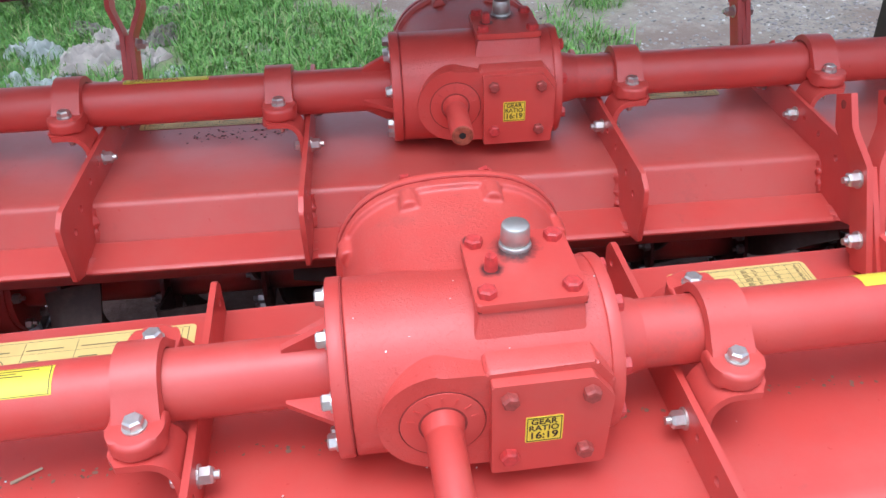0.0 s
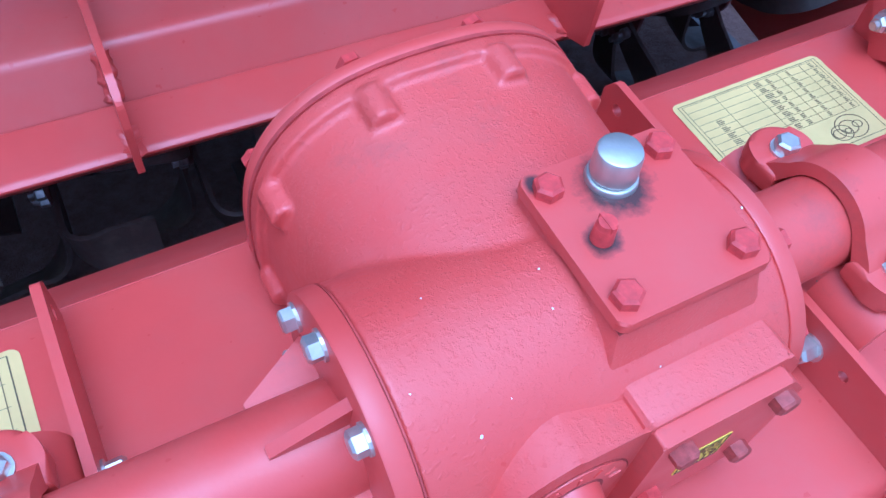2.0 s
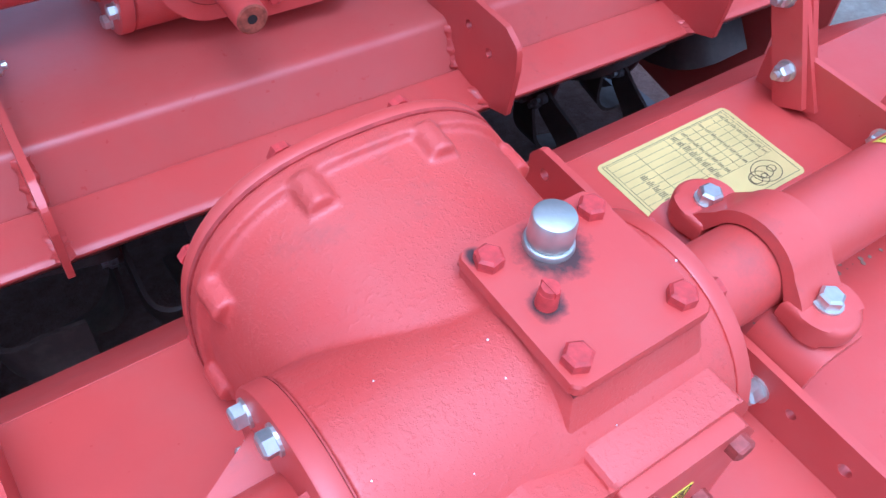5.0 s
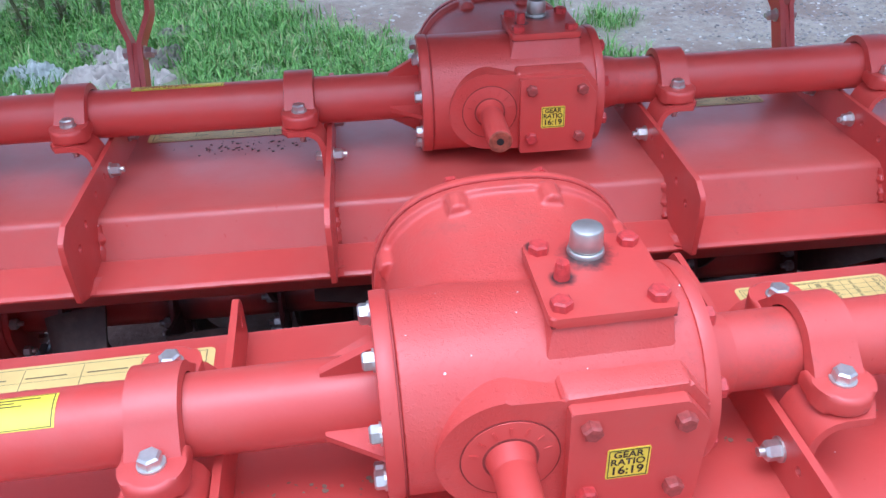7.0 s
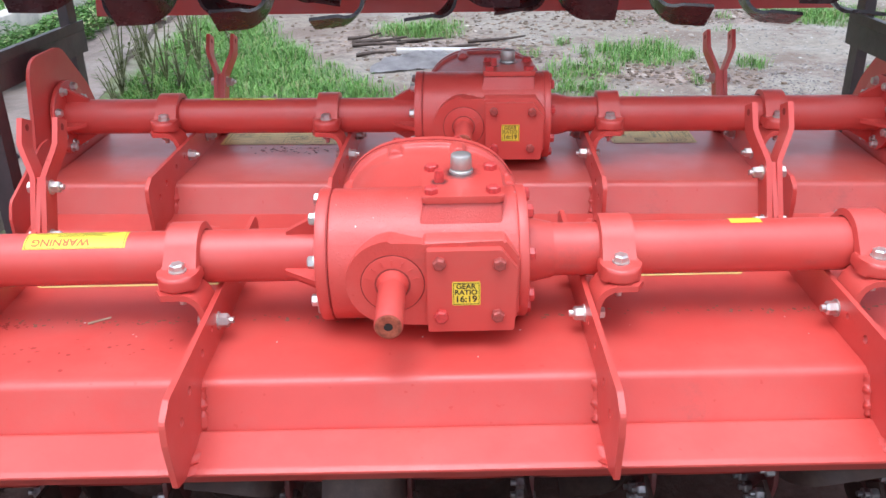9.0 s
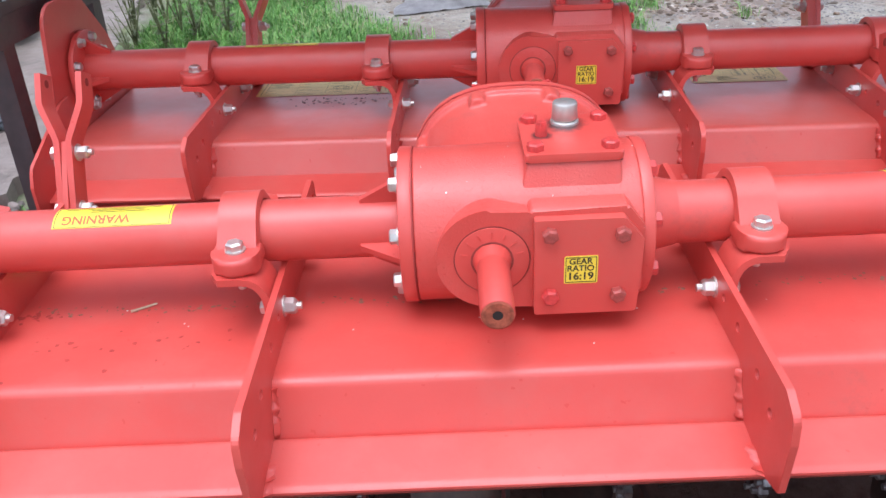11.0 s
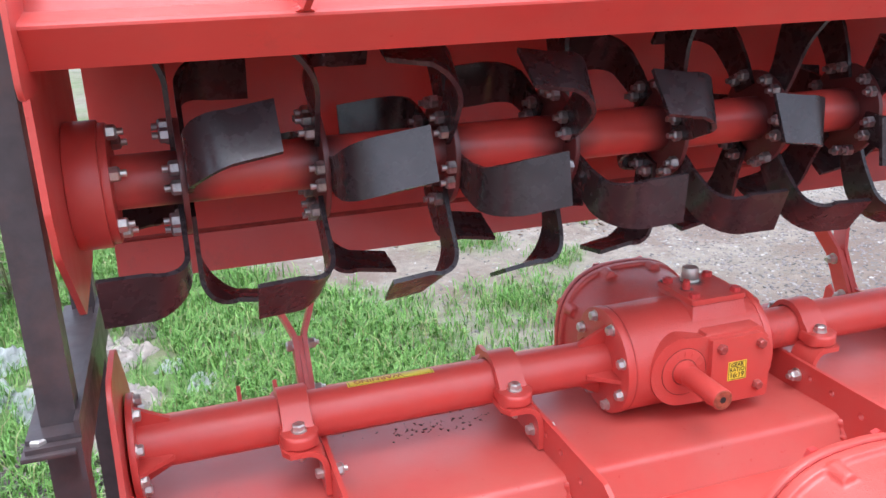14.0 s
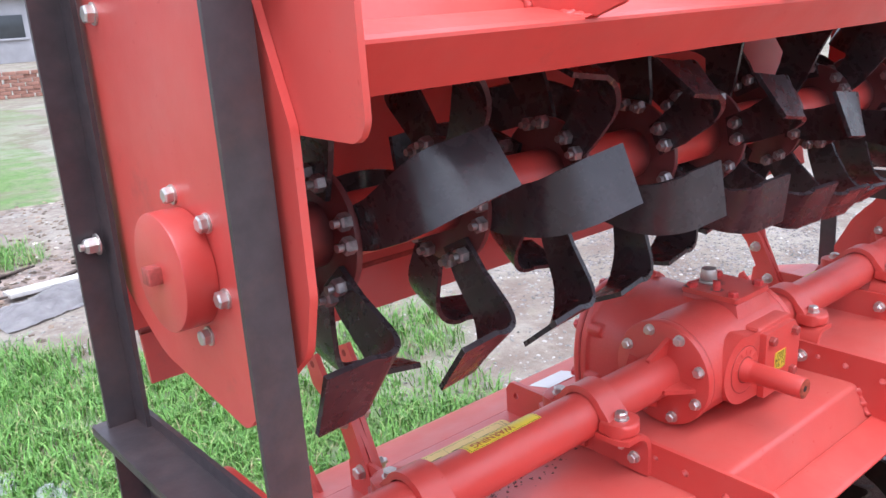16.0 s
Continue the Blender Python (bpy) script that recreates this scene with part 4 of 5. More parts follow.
def grass_cover(x, y):
    """Share of grass at a place on the ground."""
    n = noise.noise((x * 0.9, y * 0.9, 3.1)) * 0.5 + noise.noise((x * 2.3, y * 2.3, 7.7)) * 0.35
    d = 0.0
    if y > 2.0 and -2.1 < x < 0.75:
        bound = 0.75 - 0.35 * (y - 2.4) if y < 3.3 else 0.435 - 0.85 * (y - 3.3) if y < 4.6 else -0.67 - 0.5 * (y - 4.6)
        edge = min((x + 2.1) * 2.0, (bound - x) * 2.2, (y - 2.0) * 1.5, (6.3 - y) * 1.2)
        d = max(d, min(1.0, edge) + n * 0.8)
    if x < -2.55 and y > 3.2:
        d = max(d, min(1.0, (-2.55 - x) * 3, (y - 3.2) * 1.5) + n * 0.3)
    for cx, cy, r in ((0.74, 4.25, 0.32), (1.2, 4.75, 0.42), (2.8, 6.2, 0.6), (-1.5, 2.75, 0.3), (-0.2, 5.8, 0.45), (-1.30, 2.22, 0.25), (0.66, 3.2, 0.42), (0.98, 3.62, 0.2), (0.72, 3.92, 0.24)):
        d = max(d, 0.9 - ((x - cx) ** 2 + (y - cy) ** 2) ** 0.5 / r + n * 0.4)
    for cx, cy, r in TUFTS:
        d = max(d, 0.7 - ((x - cx) ** 2 + (y - cy) ** 2) ** 0.5 / r + n * 0.4)
    return d


def tufts():
    rng = random.Random(29)
    return [(rng.uniform(-0.4, 3.6), rng.uniform(3.2, 7.0), rng.uniform(0.06, 0.22)) for _ in range(16)]


TUFTS = tufts()


def ground():
    m = dirt_material()
    xs = sorted({round(-4 + 0.1 * i, 3) for i in range(90)} | {-600, -200, -80, -40, -20, -12, -8, -6, 6.5, 9, 13, 20, 40, 80, 200, 600})
    ys = sorted({round(-1 + 0.1 * i, 3) for i in range(100)} | {-200, -60, -20, -8, -4, -2, 10, 12, 15, 20, 30, 50, 90, 200, 600, 1500})
    verts, faces = [], []
    for y in ys:
        for x in xs:
            z = 0.0
            if abs(x) < 7 and -2 < y < 12:
                z = 0.03 * noise.noise((x * 0.8, y * 0.8, 0)) + 0.012 * noise.noise((x * 4, y * 4, 5)) - 0.01 + max(0, min(0.10, (y - 2.2) * 0.05))
            elif y >= 12:
                z = 0.1
            verts.append((x, y, z - 0.01))
    w = len(xs)
    for j in range(len(ys) - 1):
        for i in range(w - 1):
            faces.append((j * w + i, j * w + i + 1, (j + 1) * w + i + 1, (j + 1) * w + i))
    me = bpy.data.meshes.new("ground")
    me.from_pydata(verts, [], faces)
    me.materials.append(m)
    for p in me.polygons:
        p.use_smooth = True
    turf = me.attributes.new("turf", "FLOAT", "POINT")
    turf.data.foreach_set("value", [max(0.0, min(1.0, grass_cover(v[0], v[1]))) if abs(v[0]) < 8 and 1 < v[1] < 7.2 else (1.0 if v[1] < 11 else 0.3 if v[1] < 13 else 0.65 if v[1] < 16 else 0.2) * (1 if v[0] < 0.6 + 0.25 * (v[1] - 7) else 0.15) if 7.2 <= v[1] < 60 else 0.0 for v in verts])
    # where the ground colour is darkened: under, between and just before the racks
    bed = me.attributes.new("stone_bed", "FLOAT", "POINT")
    bed.data.foreach_set("value", [max(0.0, min(1.0, (2.25 - v[1] + 0.3 * noise.noise((v[0] * 2, v[1] * 2, 9))) * 4, (v[1] + 0.25 + 0.35 * noise.noise((v[0] * 3, v[1] * 3, 2))) * 3, (v[0] + 2.3) * 3, (1.9 - v[0]) * 3)) for v in verts])
    wet = me.attributes.new("mud", "FLOAT", "POINT")
    wet.data.foreach_set("value", [max([0.0] + [min(1.0, 1.6 * (1 - math.hypot((v[0] - cx) / rx, (v[1] - cy) / ry)) + 0.6 * noise.noise((v[0] * 3, v[1] * 3, 4))) for cx, cy, rx, ry in ((-0.3, 5.3, 0.8, 0.7), (0.35, 4.9, 0.6, 0.5), (1.9, 6.2, 1.1, 0.35), (1.2, 4.2, 0.5, 0.22), (0.6, 7.2, 1.5, 0.4))]) if abs(v[0]) < 5 and 3 < v[1] < 9 else 0.0 for v in verts])
    return tagged(new("ground", me), "trodden grey-brown earth yard with thin weeds", "ground", kind="structure")


ground()


def ground_z(x, y):
    return 0.03 * noise.noise((x * 0.8, y * 0.8, 0)) + 0.012 * noise.noise((x * 4, y * 4, 5)) - 0.02 + max(0, min(0.10, (y - 2.2) * 0.05))


def grass_material(name="grass_blades", deep=1.0):
    m, nt, b = material(name)
    g = nt.nodes.new("ShaderNodeNewGeometry")
    c = ramp(nt, g.outputs["Random Per Island"], [(p, tuple(deep * v for v in q)) for p, q in ((0.0, (0.075, 0.182, 0.030)), (0.5, (0.130, 0.295, 0.048)), (0.86, (0.205, 0.375, 0.082)), (0.94, (0.31, 0.34, 0.14)), (1.0, (0.28, 0.22, 0.12)))])
    nt.links.new(c, b.inputs["Base Color"])
    b.inputs["Roughness"].default_value = 0.55
    return m


def grass():
    """Leaning blades in tufts, joined into one stand."""
    rng = random.Random(11)
    verts, faces = [], []
    made, tried = 0, 0
    while made < 20000 and tried < 160000:
        tried += 1
        x, y = rng.uniform(-4.6, 3.4), 2.0 + 5.2 * rng.random() ** 1.2
        if rng.random() > grass_cover(x, y) or (math.hypot((x + 1.03) / 0.30, (y - 3.08) / 0.48) < 1 and rng.random() < 0.75) or (-2.75 < x < -1.5 - 0.15 * (y - 2.7) and y > 2.1 and x > -2.45 - 0.07 * (y - 3)):
            continue
        made += 1
        tall = rng.uniform(0.030, 0.085) * (1.9 if x < -2.5 else 1.0) * (0.7 + 0.6 * max(0, noise.noise((x * 1.7, y * 1.7, 2))) + 0.2)
        for _ in range(rng.randint(5, 8)):
            h = tall * rng.uniform(0.6, 1.2)
            a, lean, w = rng.uniform(0, 6.283), rng.uniform(0.3, 1.3) * h, rng.uniform(0.0011, 0.0026)
            bx, by = x + rng.gauss(0, 0.018), y + rng.gauss(0, 0.018)
            dx, dy = math.cos(a), math.sin(a)
            z = ground_z(bx, by) - 0.006
            i = len(verts)
            verts += [(bx - dy * w, by + dx * w, z), (bx + dy * w, by - dx * w, z), (bx + dx * lean * 0.4 + dy * w, by + dy * lean * 0.4 - dx * w, z + h * 0.72), (bx + dx * lean * 0.4 - dy * w, by + dy * lean * 0.4 + dx * w, z + h * 0.72), (bx + dx * lean, by + dy * lean, z + h * 0.9)]
            faces += [(i, i + 1, i + 2, i + 3), (i + 3, i + 2, i + 4)]
    me = bpy.data.meshes.new("grass")
    me.from_pydata(verts, [], faces)
    me.materials.append(grass_material())
    return tagged(new("grass", me), "lush patchy green grass on the yard", "grass", kind="stuff")


grass()


# ---- paving, stones and rubbish on the ground ----
def concrete_material():
    m, nt, b = material("worn_concrete")
    c = ramp(nt, noise_at(nt, 1.6, 7, 0.62), [(0.3, (0.17, 0.130, 0.110)), (0.7, (0.30, 0.242, 0.212))])
    c = mix(nt, ramp(nt, noise_at(nt, 5, 9, 0.75), [(0.50, (0.0,)), (0.62, (0.7,))]), c, (0.13, 0.10, 0.085))
    c = mix(nt, ramp(nt, noise_at(nt, 60, 3, 0.6), [(0.66, (0.0,)), (0.72, (0.6,))]), c, (0.38, 0.33, 0.30))
    c = mix(nt, 0.6, c, ramp(nt, noise_at(nt, 30, 6, 0.7), [(0.3, (0.65,)), (0.7, (1.1,))]), "MULTIPLY")
    nt.links.new(c, b.inputs["Base Color"])
    nt.links.new(ramp(nt, noise_at(nt, 2.2, 4), [(0.35, (0.35,)), (0.65, (0.75,))]), b.inputs["Roughness"])
    bump(nt, b, noise_at(nt, 14, 8, 0.65), 0.5, 0.008)
    return m


def walkway():
    """A broken concrete path: long slab with a jagged end."""
    edge = [(-1.50, 2.17), (-1.56, 2.10), (-1.66, 2.06), (-1.78, 2.14), (-1.88, 2.06), (-2.02, 2.16), (-2.20, 2.10), (-2.32, 2.9), (-2.40, 3.6), (-2.52, 4.28), (-2.62, 5.2), (-2.75, 6.3), (-3.1, 9.5), (-2.5, 9.5), (-2.15, 5.84), (-1.95, 4.6), (-1.72, 3.6), (-1.55, 2.9), (-1.53, 2.72), (-1.46, 2.45), (-1.53, 2.30)]
    rng = random.Random(5)
    pts = []
    n = len(edge)
    for i in range(n):
        a, b = Vector(edge[i]), Vector(edge[(i + 1) % n])
        m = max(1, int((b - a).length / 0.06))
        for k in range(m):
            p = a.lerp(b, k / m)
            pts.append((p.x + rng.uniform(-0.012, 0.012), p.y + rng.uniform(-0.012, 0.012)))
    bm = BM()
    slab(bm, pts, -0.03, 0.045, "z")
    ob = part("pavement", bm, concrete_material(), None, smooth=False)
    for v in ob.data.vertices:
        if v.co.y > 3:
            v.co.z += min(0.09, (v.co.y - 3) * 0.045)
    return tagged(ob, "worn damp concrete path with a broken end", "pavement", kind="structure")


walkway()


def pebbles(name, label, mat, count, spot, size, seed, flat=0.55):
    """Loose stones in one heap-like spread."""
    rng = random.Random(seed)
    base = BM()
    bmesh.ops.create_icosphere(base, subdivisions=1, radius=1.0)
    ico_v = [v.co.copy() for v in base.verts]
    ico_f = [[v.index for v in f.verts] for f in base.faces]
    base.free()
    verts, faces = [], []
    for _ in range(count):
        x, y, z = spot(rng)
        r = rng.uniform(*size)
        m = Euler((rng.uniform(-0.5, 0.5), rng.uniform(-0.5, 0.5), rng.uniform(0, 6.28))).to_matrix()
        sc = Vector((r * rng.uniform(0.8, 1.5), r * rng.uniform(0.6, 1.0), r * flat * rng.uniform(0.6, 1.2)))
        i = len(verts)
        for v in ico_v:
            q = v * rng.uniform(0.78, 1.12)
            verts.append(tuple(m @ Vector((q.x * sc.x, q.y * sc.y, q.z * sc.z)) + Vector((x, y, z + r * 0.25))))
        faces += [[i + k for k in f] for f in ico_f]
    me = bpy.data.meshes.new(name)
    me.from_pydata(verts, [], faces)
    me.materials.append(mat)
    return tagged(new(name, me), label, "stones", kind="stuff")


STONE = simple("crushed_stone", (0.165, 0.125, 0.128), 0.5, 0, 30, 0.45, 0.3, island=True)
SLATE = simple("dark_slate", (0.115, 0.12, 0.135), 0.45, 0, 25, 0.3, 0.3, island=True)


def gravel_spot(rng):
    while True:
        x, y = rng.uniform(-2.1, -0.82), rng.uniform(0.9, 2.95)
        if y < 2.15 + 0.12 * noise.noise((x * 3, 0, 0)) or (x > -1.5 and y < 2.75 and x > -1.44 + 0.25 * (y - 2.2)):
            return x, y, ground_z(x, y) + rng.uniform(0, 0.012)


pebbles("gravel", "dark crushed stone spread beside the rack", STONE, 8500, gravel_spot, (0.006, 0.018), 3)


def yard_spot(rng):
    x, y = rng.uniform(-0.6, 4.2), 2.4 + 4.6 * rng.random() ** 1.4
    return x, y, ground_z(x, y) - 0.004


pebbles("yard_grit", "small grey stones scattered over the earth", simple("yard_stone", (0.28, 0.262, 0.238), 0.7, 0, 20, 0.3, 0.2, island=True), 15000, yard_spot, (0.003, 0.012), 8)


def chip_spot(rng):
    while True:
        x, y = rng.uniform(1.0, 3.4), 2.4 + 3.0 * rng.random() ** 1.3
        if rng.random() < min(1.0, (x - 1.15 - 0.10 * (y - 2.6)) * 2.2 + 0.5 * noise.noise((x * 2, y * 2, 6))) and y < 4.6 + 0.4 * noise.noise((x, 0, 3)):
            return x, y, ground_z(x, y) - 0.003


pebbles("stone_chips", "fine grey-violet stone chips spread on the yard", simple("grey_chips", (0.20, 0.178, 0.172), 0.8, 0, 20, 0.3, 0.2, island=True), 12000, chip_spot, (0.003, 0.010), 14, 0.5)


MUD_SPOTS = ((-0.3, 5.3, 0.55, 0.4), (0.35, 4.9, 0.4, 0.3), (1.9, 6.2, 0.7, 0.25), (1.2, 4.25, 0.35, 0.15), (0.6, 6.6, 0.9, 0.35), (0.2, 5.9, 0.8, 0.3))


def clod_spot(rng):
    cx, cy, sx, sy = MUD_SPOTS[rng.randrange(len(MUD_SPOTS))]
    x, y = rng.gauss(cx, sx), rng.gauss(cy, sy)
    return x, y, ground_z(x, y) - 0.006


pebbles("mud_clods", "dark brown lumps of trodden mud on the yard", simple("brown_clod", (0.185, 0.135, 0.10), 0.9, 0, 20, 0.4, 0.4, island=True), 2600, clod_spot, (0.004, 0.024), 33, 0.5)
pebbles("pale_chips", "pale wood and stone chips among the mud", simple("pale_chip", (0.46, 0.40, 0.34), 0.8, 0, 20, 0.2, 0.2, island=True), 70, clod_spot, (0.010, 0.030), 35, 0.25)


def crumple(name, cx, cy, z, sx, sy, height, mat, seed, rot=0.0, n=34, thick=0.005):
    """A crumpled sheet of cloth or plastic lying in folds."""
    rng = random.Random(seed)
    ox, oy = rng.uniform(0, 50), rng.uniform(0, 50)
    bm = BM()
    grid = []
    for j in range(n + 1):
        row = []
        for i in range(n + 1):
            u, v = i / n * 2 - 1, j / n * 2 - 1
            a = math.atan2(v, u)
            rr = 1 + 0.28 * noise.noise((math.cos(a) * 1.4 + ox, math.sin(a) * 1.4, oy))
            fold = 0.30 + 0.45 * noise.noise((u * 1.5 + ox, v * 1.5 + oy, 1.0)) + 0.50 * (0.5 - abs(noise.noise((u * 2.4 + v + ox, v * 3.4 + oy, 4.0))) * 1.6) + 0.22 * (0.5 - abs(noise.noise((u * 6 + ox, v * 5 - u * 2, 7.0))) * 1.6)
            edge = max(0.0, 1 - max(abs(u), abs(v)) ** 3)
            row.append(bm.verts.new((u * sx * rr, v * sy * rr, height * (0.35 * edge + 1.1 * fold * (0.35 + edge)))))
        grid.append(row)
    for j in range(n):
        for i in range(n):
            bm.faces.new((grid[j][i], grid[j][i + 1], grid[j + 1][i + 1], grid[j + 1][i]))
    bmesh.ops.solidify(bm, geom=list(bm.faces), thickness=thick)
    bm.transform(Matrix.Translation((cx, cy, z)) @ Matrix.Rotation(rot, 4, "Z"))
    return part(name, bm, mat, None, angle=120)


CLOTH = simple("dirty_white_cloth", (0.56, 0.50, 0.45), 0.85, 0, 14, 0.3, 0.4)
PLASTIC = simple("grimy_plastic", (0.50, 0.53, 0.51), 0.35, 0, 10, 0.25, 0.3)
SACKING = smeared("cream_sacking", (0.70, 0.66, 0.60), (0.50, 0.36, 0.27), 0.78, 7, 0.50, 0.58, 0.6)
FELT = simple("grey_matting", (0.25, 0.22, 0.19), 0.95, 0, 30, 0.4, 0.6)
for cx, cy, sx, sy, h, mat, seed, lab in (
        (-1.36, 3.40, 0.10, 0.12, 0.10, PLASTIC, 1, "crumpled grey-white plastic bag in the grass"),
        (-1.34, 3.12, 0.13, 0.09, 0.07, PLASTIC, 2, "flattened whitish plastic bag on the grass"),
        (-1.10, 3.30, 0.17, 0.16, 0.12, CLOTH, 3, "heap of dirty white cloth in the grass"),
        (-0.93, 3.30, 0.13, 0.12, 0.09, CLOTH, 4, "crumpled dirty white rag in the grass"),
        (-1.02, 2.98, 0.15, 0.10, 0.06, CLOTH, 5, "flattened dirty rag lying on the grass"),
        (-0.76, 3.15, 0.06, 0.07, 0.05, PLASTIC, 6, "scrap of whitish plastic in the grass"),
        (-0.86, 3.75, 0.12, 0.09, 0.07, FELT, 7, "grey fibrous matting scrap in the grass"),
        (-1.20, 3.62, 0.12, 0.08, 0.07, FELT, 9, "brown-grey rag on the grass"),
        (-1.06, 3.50, 0.14, 0.11, 0.10, CLOTH, 11, "crumpled dirty white rag in the grass"),
        (-0.92, 2.92, 0.15, 0.12, 0.10, CLOTH, 12, "heap of dirty white cloth in the grass"),
        (-1.17, 3.02, 0.12, 0.12, 0.09, PLASTIC, 13, "crumpled grey-white plastic bag in the grass"),
        (-0.98, 2.72, 0.15, 0.13, 0.10, CLOTH, 15, "heap of dirty white cloth in the grass"),
        (-0.66, 2.98, 0.08, 0.06, 0.06, PLASTIC, 17, "scrap of whitish plastic in the grass"),
        (-0.86, 3.52, 0.11, 0.08, 0.08, FELT, 14, "brown-grey rag on the grass")):
    o = crumple("discarded_rag" if mat != PLASTIC else "plastic_bag", cx, cy, ground_z(cx, cy) - 0.012, sx * 0.85, sy * 0.85, h * 0.6, mat, seed, seed)
    tagged(o, lab, "rubbish", "rubbish in the grass")
o = crumple("plastic_sheet", -0.16, 4.60, ground_z(-0.16, 4.6) - 0.01, 0.25, 0.16, 0.05, simple("dull_grey_sheet", (0.36, 0.34, 0.34), 0.6, 0, 10, 0.3, 0.3), 21, 0.2)
tagged(o, "light grey plastic sheet on the bare earth", "rubbish")


def slate_spot(rng):
    a, q = rng.uniform(0, 6.283), rng.random() ** 0.5
    x, y = -1.96 + 0.19 * q * math.cos(a), 2.85 + 0.13 * q * math.sin(a)
    return x, y, 0.045 + 0.10 * (1 - q) * rng.random() + 0.01


pebbles("slate_heap", "small heap of dark slate pieces on the path", SLATE, 260, slate_spot, (0.022, 0.055), 12, 0.35)


def torn_sack():
    """A stiff torn sack, creased into two peaks over the slates."""
    back = [(-2.30, 3.02, 0.05), (-2.16, 3.05, 0.13), (-2.05, 3.06, 0.20), (-1.97, 3.04, 0.16), (-1.90, 3.02, 0.17), (-1.80, 2.98, 0.10)]
    ridge = [(-2.27, 2.92, 0.05), (-2.12, 2.95, 0.18), (-2.045, 2.99, 0.235), (-1.965, 2.95, 0.175), (-1.90, 2.95, 0.195), (-1.765, 2.92, 0.125)]
    front = [(-2.27, 2.85, 0.045), (-2.12, 2.83, 0.10), (-2.02, 2.81, 0.125), (-1.915, 2.80, 0.125), (-1.90, 2.84, 0.165), (-1.77, 2.90, 0.118)]
    bm = BM()
    n, rows = 4, []
    for line_a, line_b in ((back, ridge), (ridge, front)):
        for j in range(n + (line_b is front)):
            row = []
            for a, b, c, d in zip(line_a, line_a[1:], line_b, line_b[1:]):
                for i in range(n):
                    u, v = i / n, j / n
                    p = Vector(a).lerp(Vector(b), u).lerp(Vector(c).lerp(Vector(d), u), v)
                    p.z += 0.012 * noise.noise(p * 22) + 0.008 * noise.noise(p * 55)
                    row.append(bm.verts.new(p))
            row.append(bm.verts.new(Vector(line_a[-1]).lerp(Vector(line_b[-1]), j / n)))
            rows.append(row)
    for p, q in zip(rows, rows[1:]):
        for i in range(len(p) - 1):
            bm.faces.new((p[i], p[i + 1], q[i + 1], q[i]))
    bmesh.ops.solidify(bm, geom=list(bm.faces), thickness=0.005)
    o = part("cement_sack", bm, SACKING, None, angle=35)
    return tagged(o, "torn cream sacking draped over slate pieces", "sack")


torn_sack()


def fence():
    fn = thing("railing", "white-painted railing on a low plinth beside the path", "fence")
    wp = simple("flaking_white_paint", (0.68, 0.62, 0.56), 0.7, 0, 9, 0.25, 0.3)
    x0 = 0.0
    bm = BM()
    box(bm, x0 - 0.07, x0 + 0.07, -1.6, 6.5, 0.0, 0.24, 0.008)
    part("plinth", bm, wp, fn)
    bm = BM()
    box(bm, x0 - 0.03, x0 + 0.03, -1.6, 6.5, 1.12, 1.18, 0.004)
    part("top_rail", bm, wp, fn)
    first = None
    for k in range(34):
        y = -1.5 + 0.215 * k
        if first is None:
            bm = BM()
            box(bm, x0 - 0.022, x0 + 0.022, y - 0.022, y + 0.022, 0.26, 1.12, 0.004)
            first = part("baluster", bm, wp, fn)
        else:
            again(first, pose(0, 0.215 * k, 0))
    fn.matrix_basis = pose(-2.97, 4.8, 0.06, 0, 0, 4.5)
    return fn


fence()


# ---- litter on the machines ----
def twig():
    bm = BM()
    rod(bm, "x", (0, 0, 0), 0.0018, 0.034, 0.0014, seg=8)
    bm.transform(near.matrix_basis @ pose(-0.4705, -0.0239, -0.0965, 0, 0, 30))
    o = part("matchstick", bm, simple("pale_wood", (0.50, 0.40, 0.27), 0.7), None)
    return tagged(o, "pale matchstick lying on the red hood", "twig")


twig()


def flecks(name, label, mat, count, spot, size, seed, category, thick=0.35):
    """Tiny flat crumbs lying on a sheet."""
    rng = random.Random(seed)
    verts, faces = [], []
    for _ in range(count):
        x, y, z = spot(rng)
        r = rng.uniform(*size)
        i = len(verts)
        n = 8
        a0, st = rng.uniform(0, 6.28), rng.uniform(0.4, 1.0)
        for k in range(n):
            a = 2 * math.pi * k / n
            q = rng.uniform(0.7, 1.15)
            u, v = r * q * math.cos(a), r * q * st * math.sin(a)
            verts.append((x + u * math.cos(a0) - v * math.sin(a0), y + u * math.sin(a0) + v * math.cos(a0), z))
        for k in range(n):
            verts.append((verts[i + k][0], verts[i + k][1], z + r * thick))
        faces.append([i + n + k for k in range(n)])
        faces += [[i + k, i + (k + 1) % n, i + n + (k + 1) % n, i + n + k] for k in range(n)]
    me = bpy.data.meshes.new(name)
    me.from_pydata(verts, [], faces)
    me.materials.append(mat)
    return tagged(new(name, me), label, category, kind="stuff")


def litter_spot(rng):
    x, y = rng.gauss(-0.40, 0.07), rng.gauss(0.058, 0.015)
    return far.matrix_basis @ Vector((min(-0.285, x), y, -0.0990 - (y + 0.0425) * 0.0073 + 0.0003))


flecks("leaf_litter", "dark dry leaf crumbs on the dusty hood", simple("dry_leaf", (0.16, 0.08, 0.065), 0.8), 80, litter_spot, (0.0010, 0.0032), 4, "litter", 0.2)


def hood_spot(rng):
    x, y = rng.uniform(-0.55, 0.85), rng.uniform(-0.147, -0.018)
    return near.matrix_basis @ Vector((x, y, -0.0990 - (y + 0.0425) * 0.0345 * (y < -0.0425) + 0.0005))


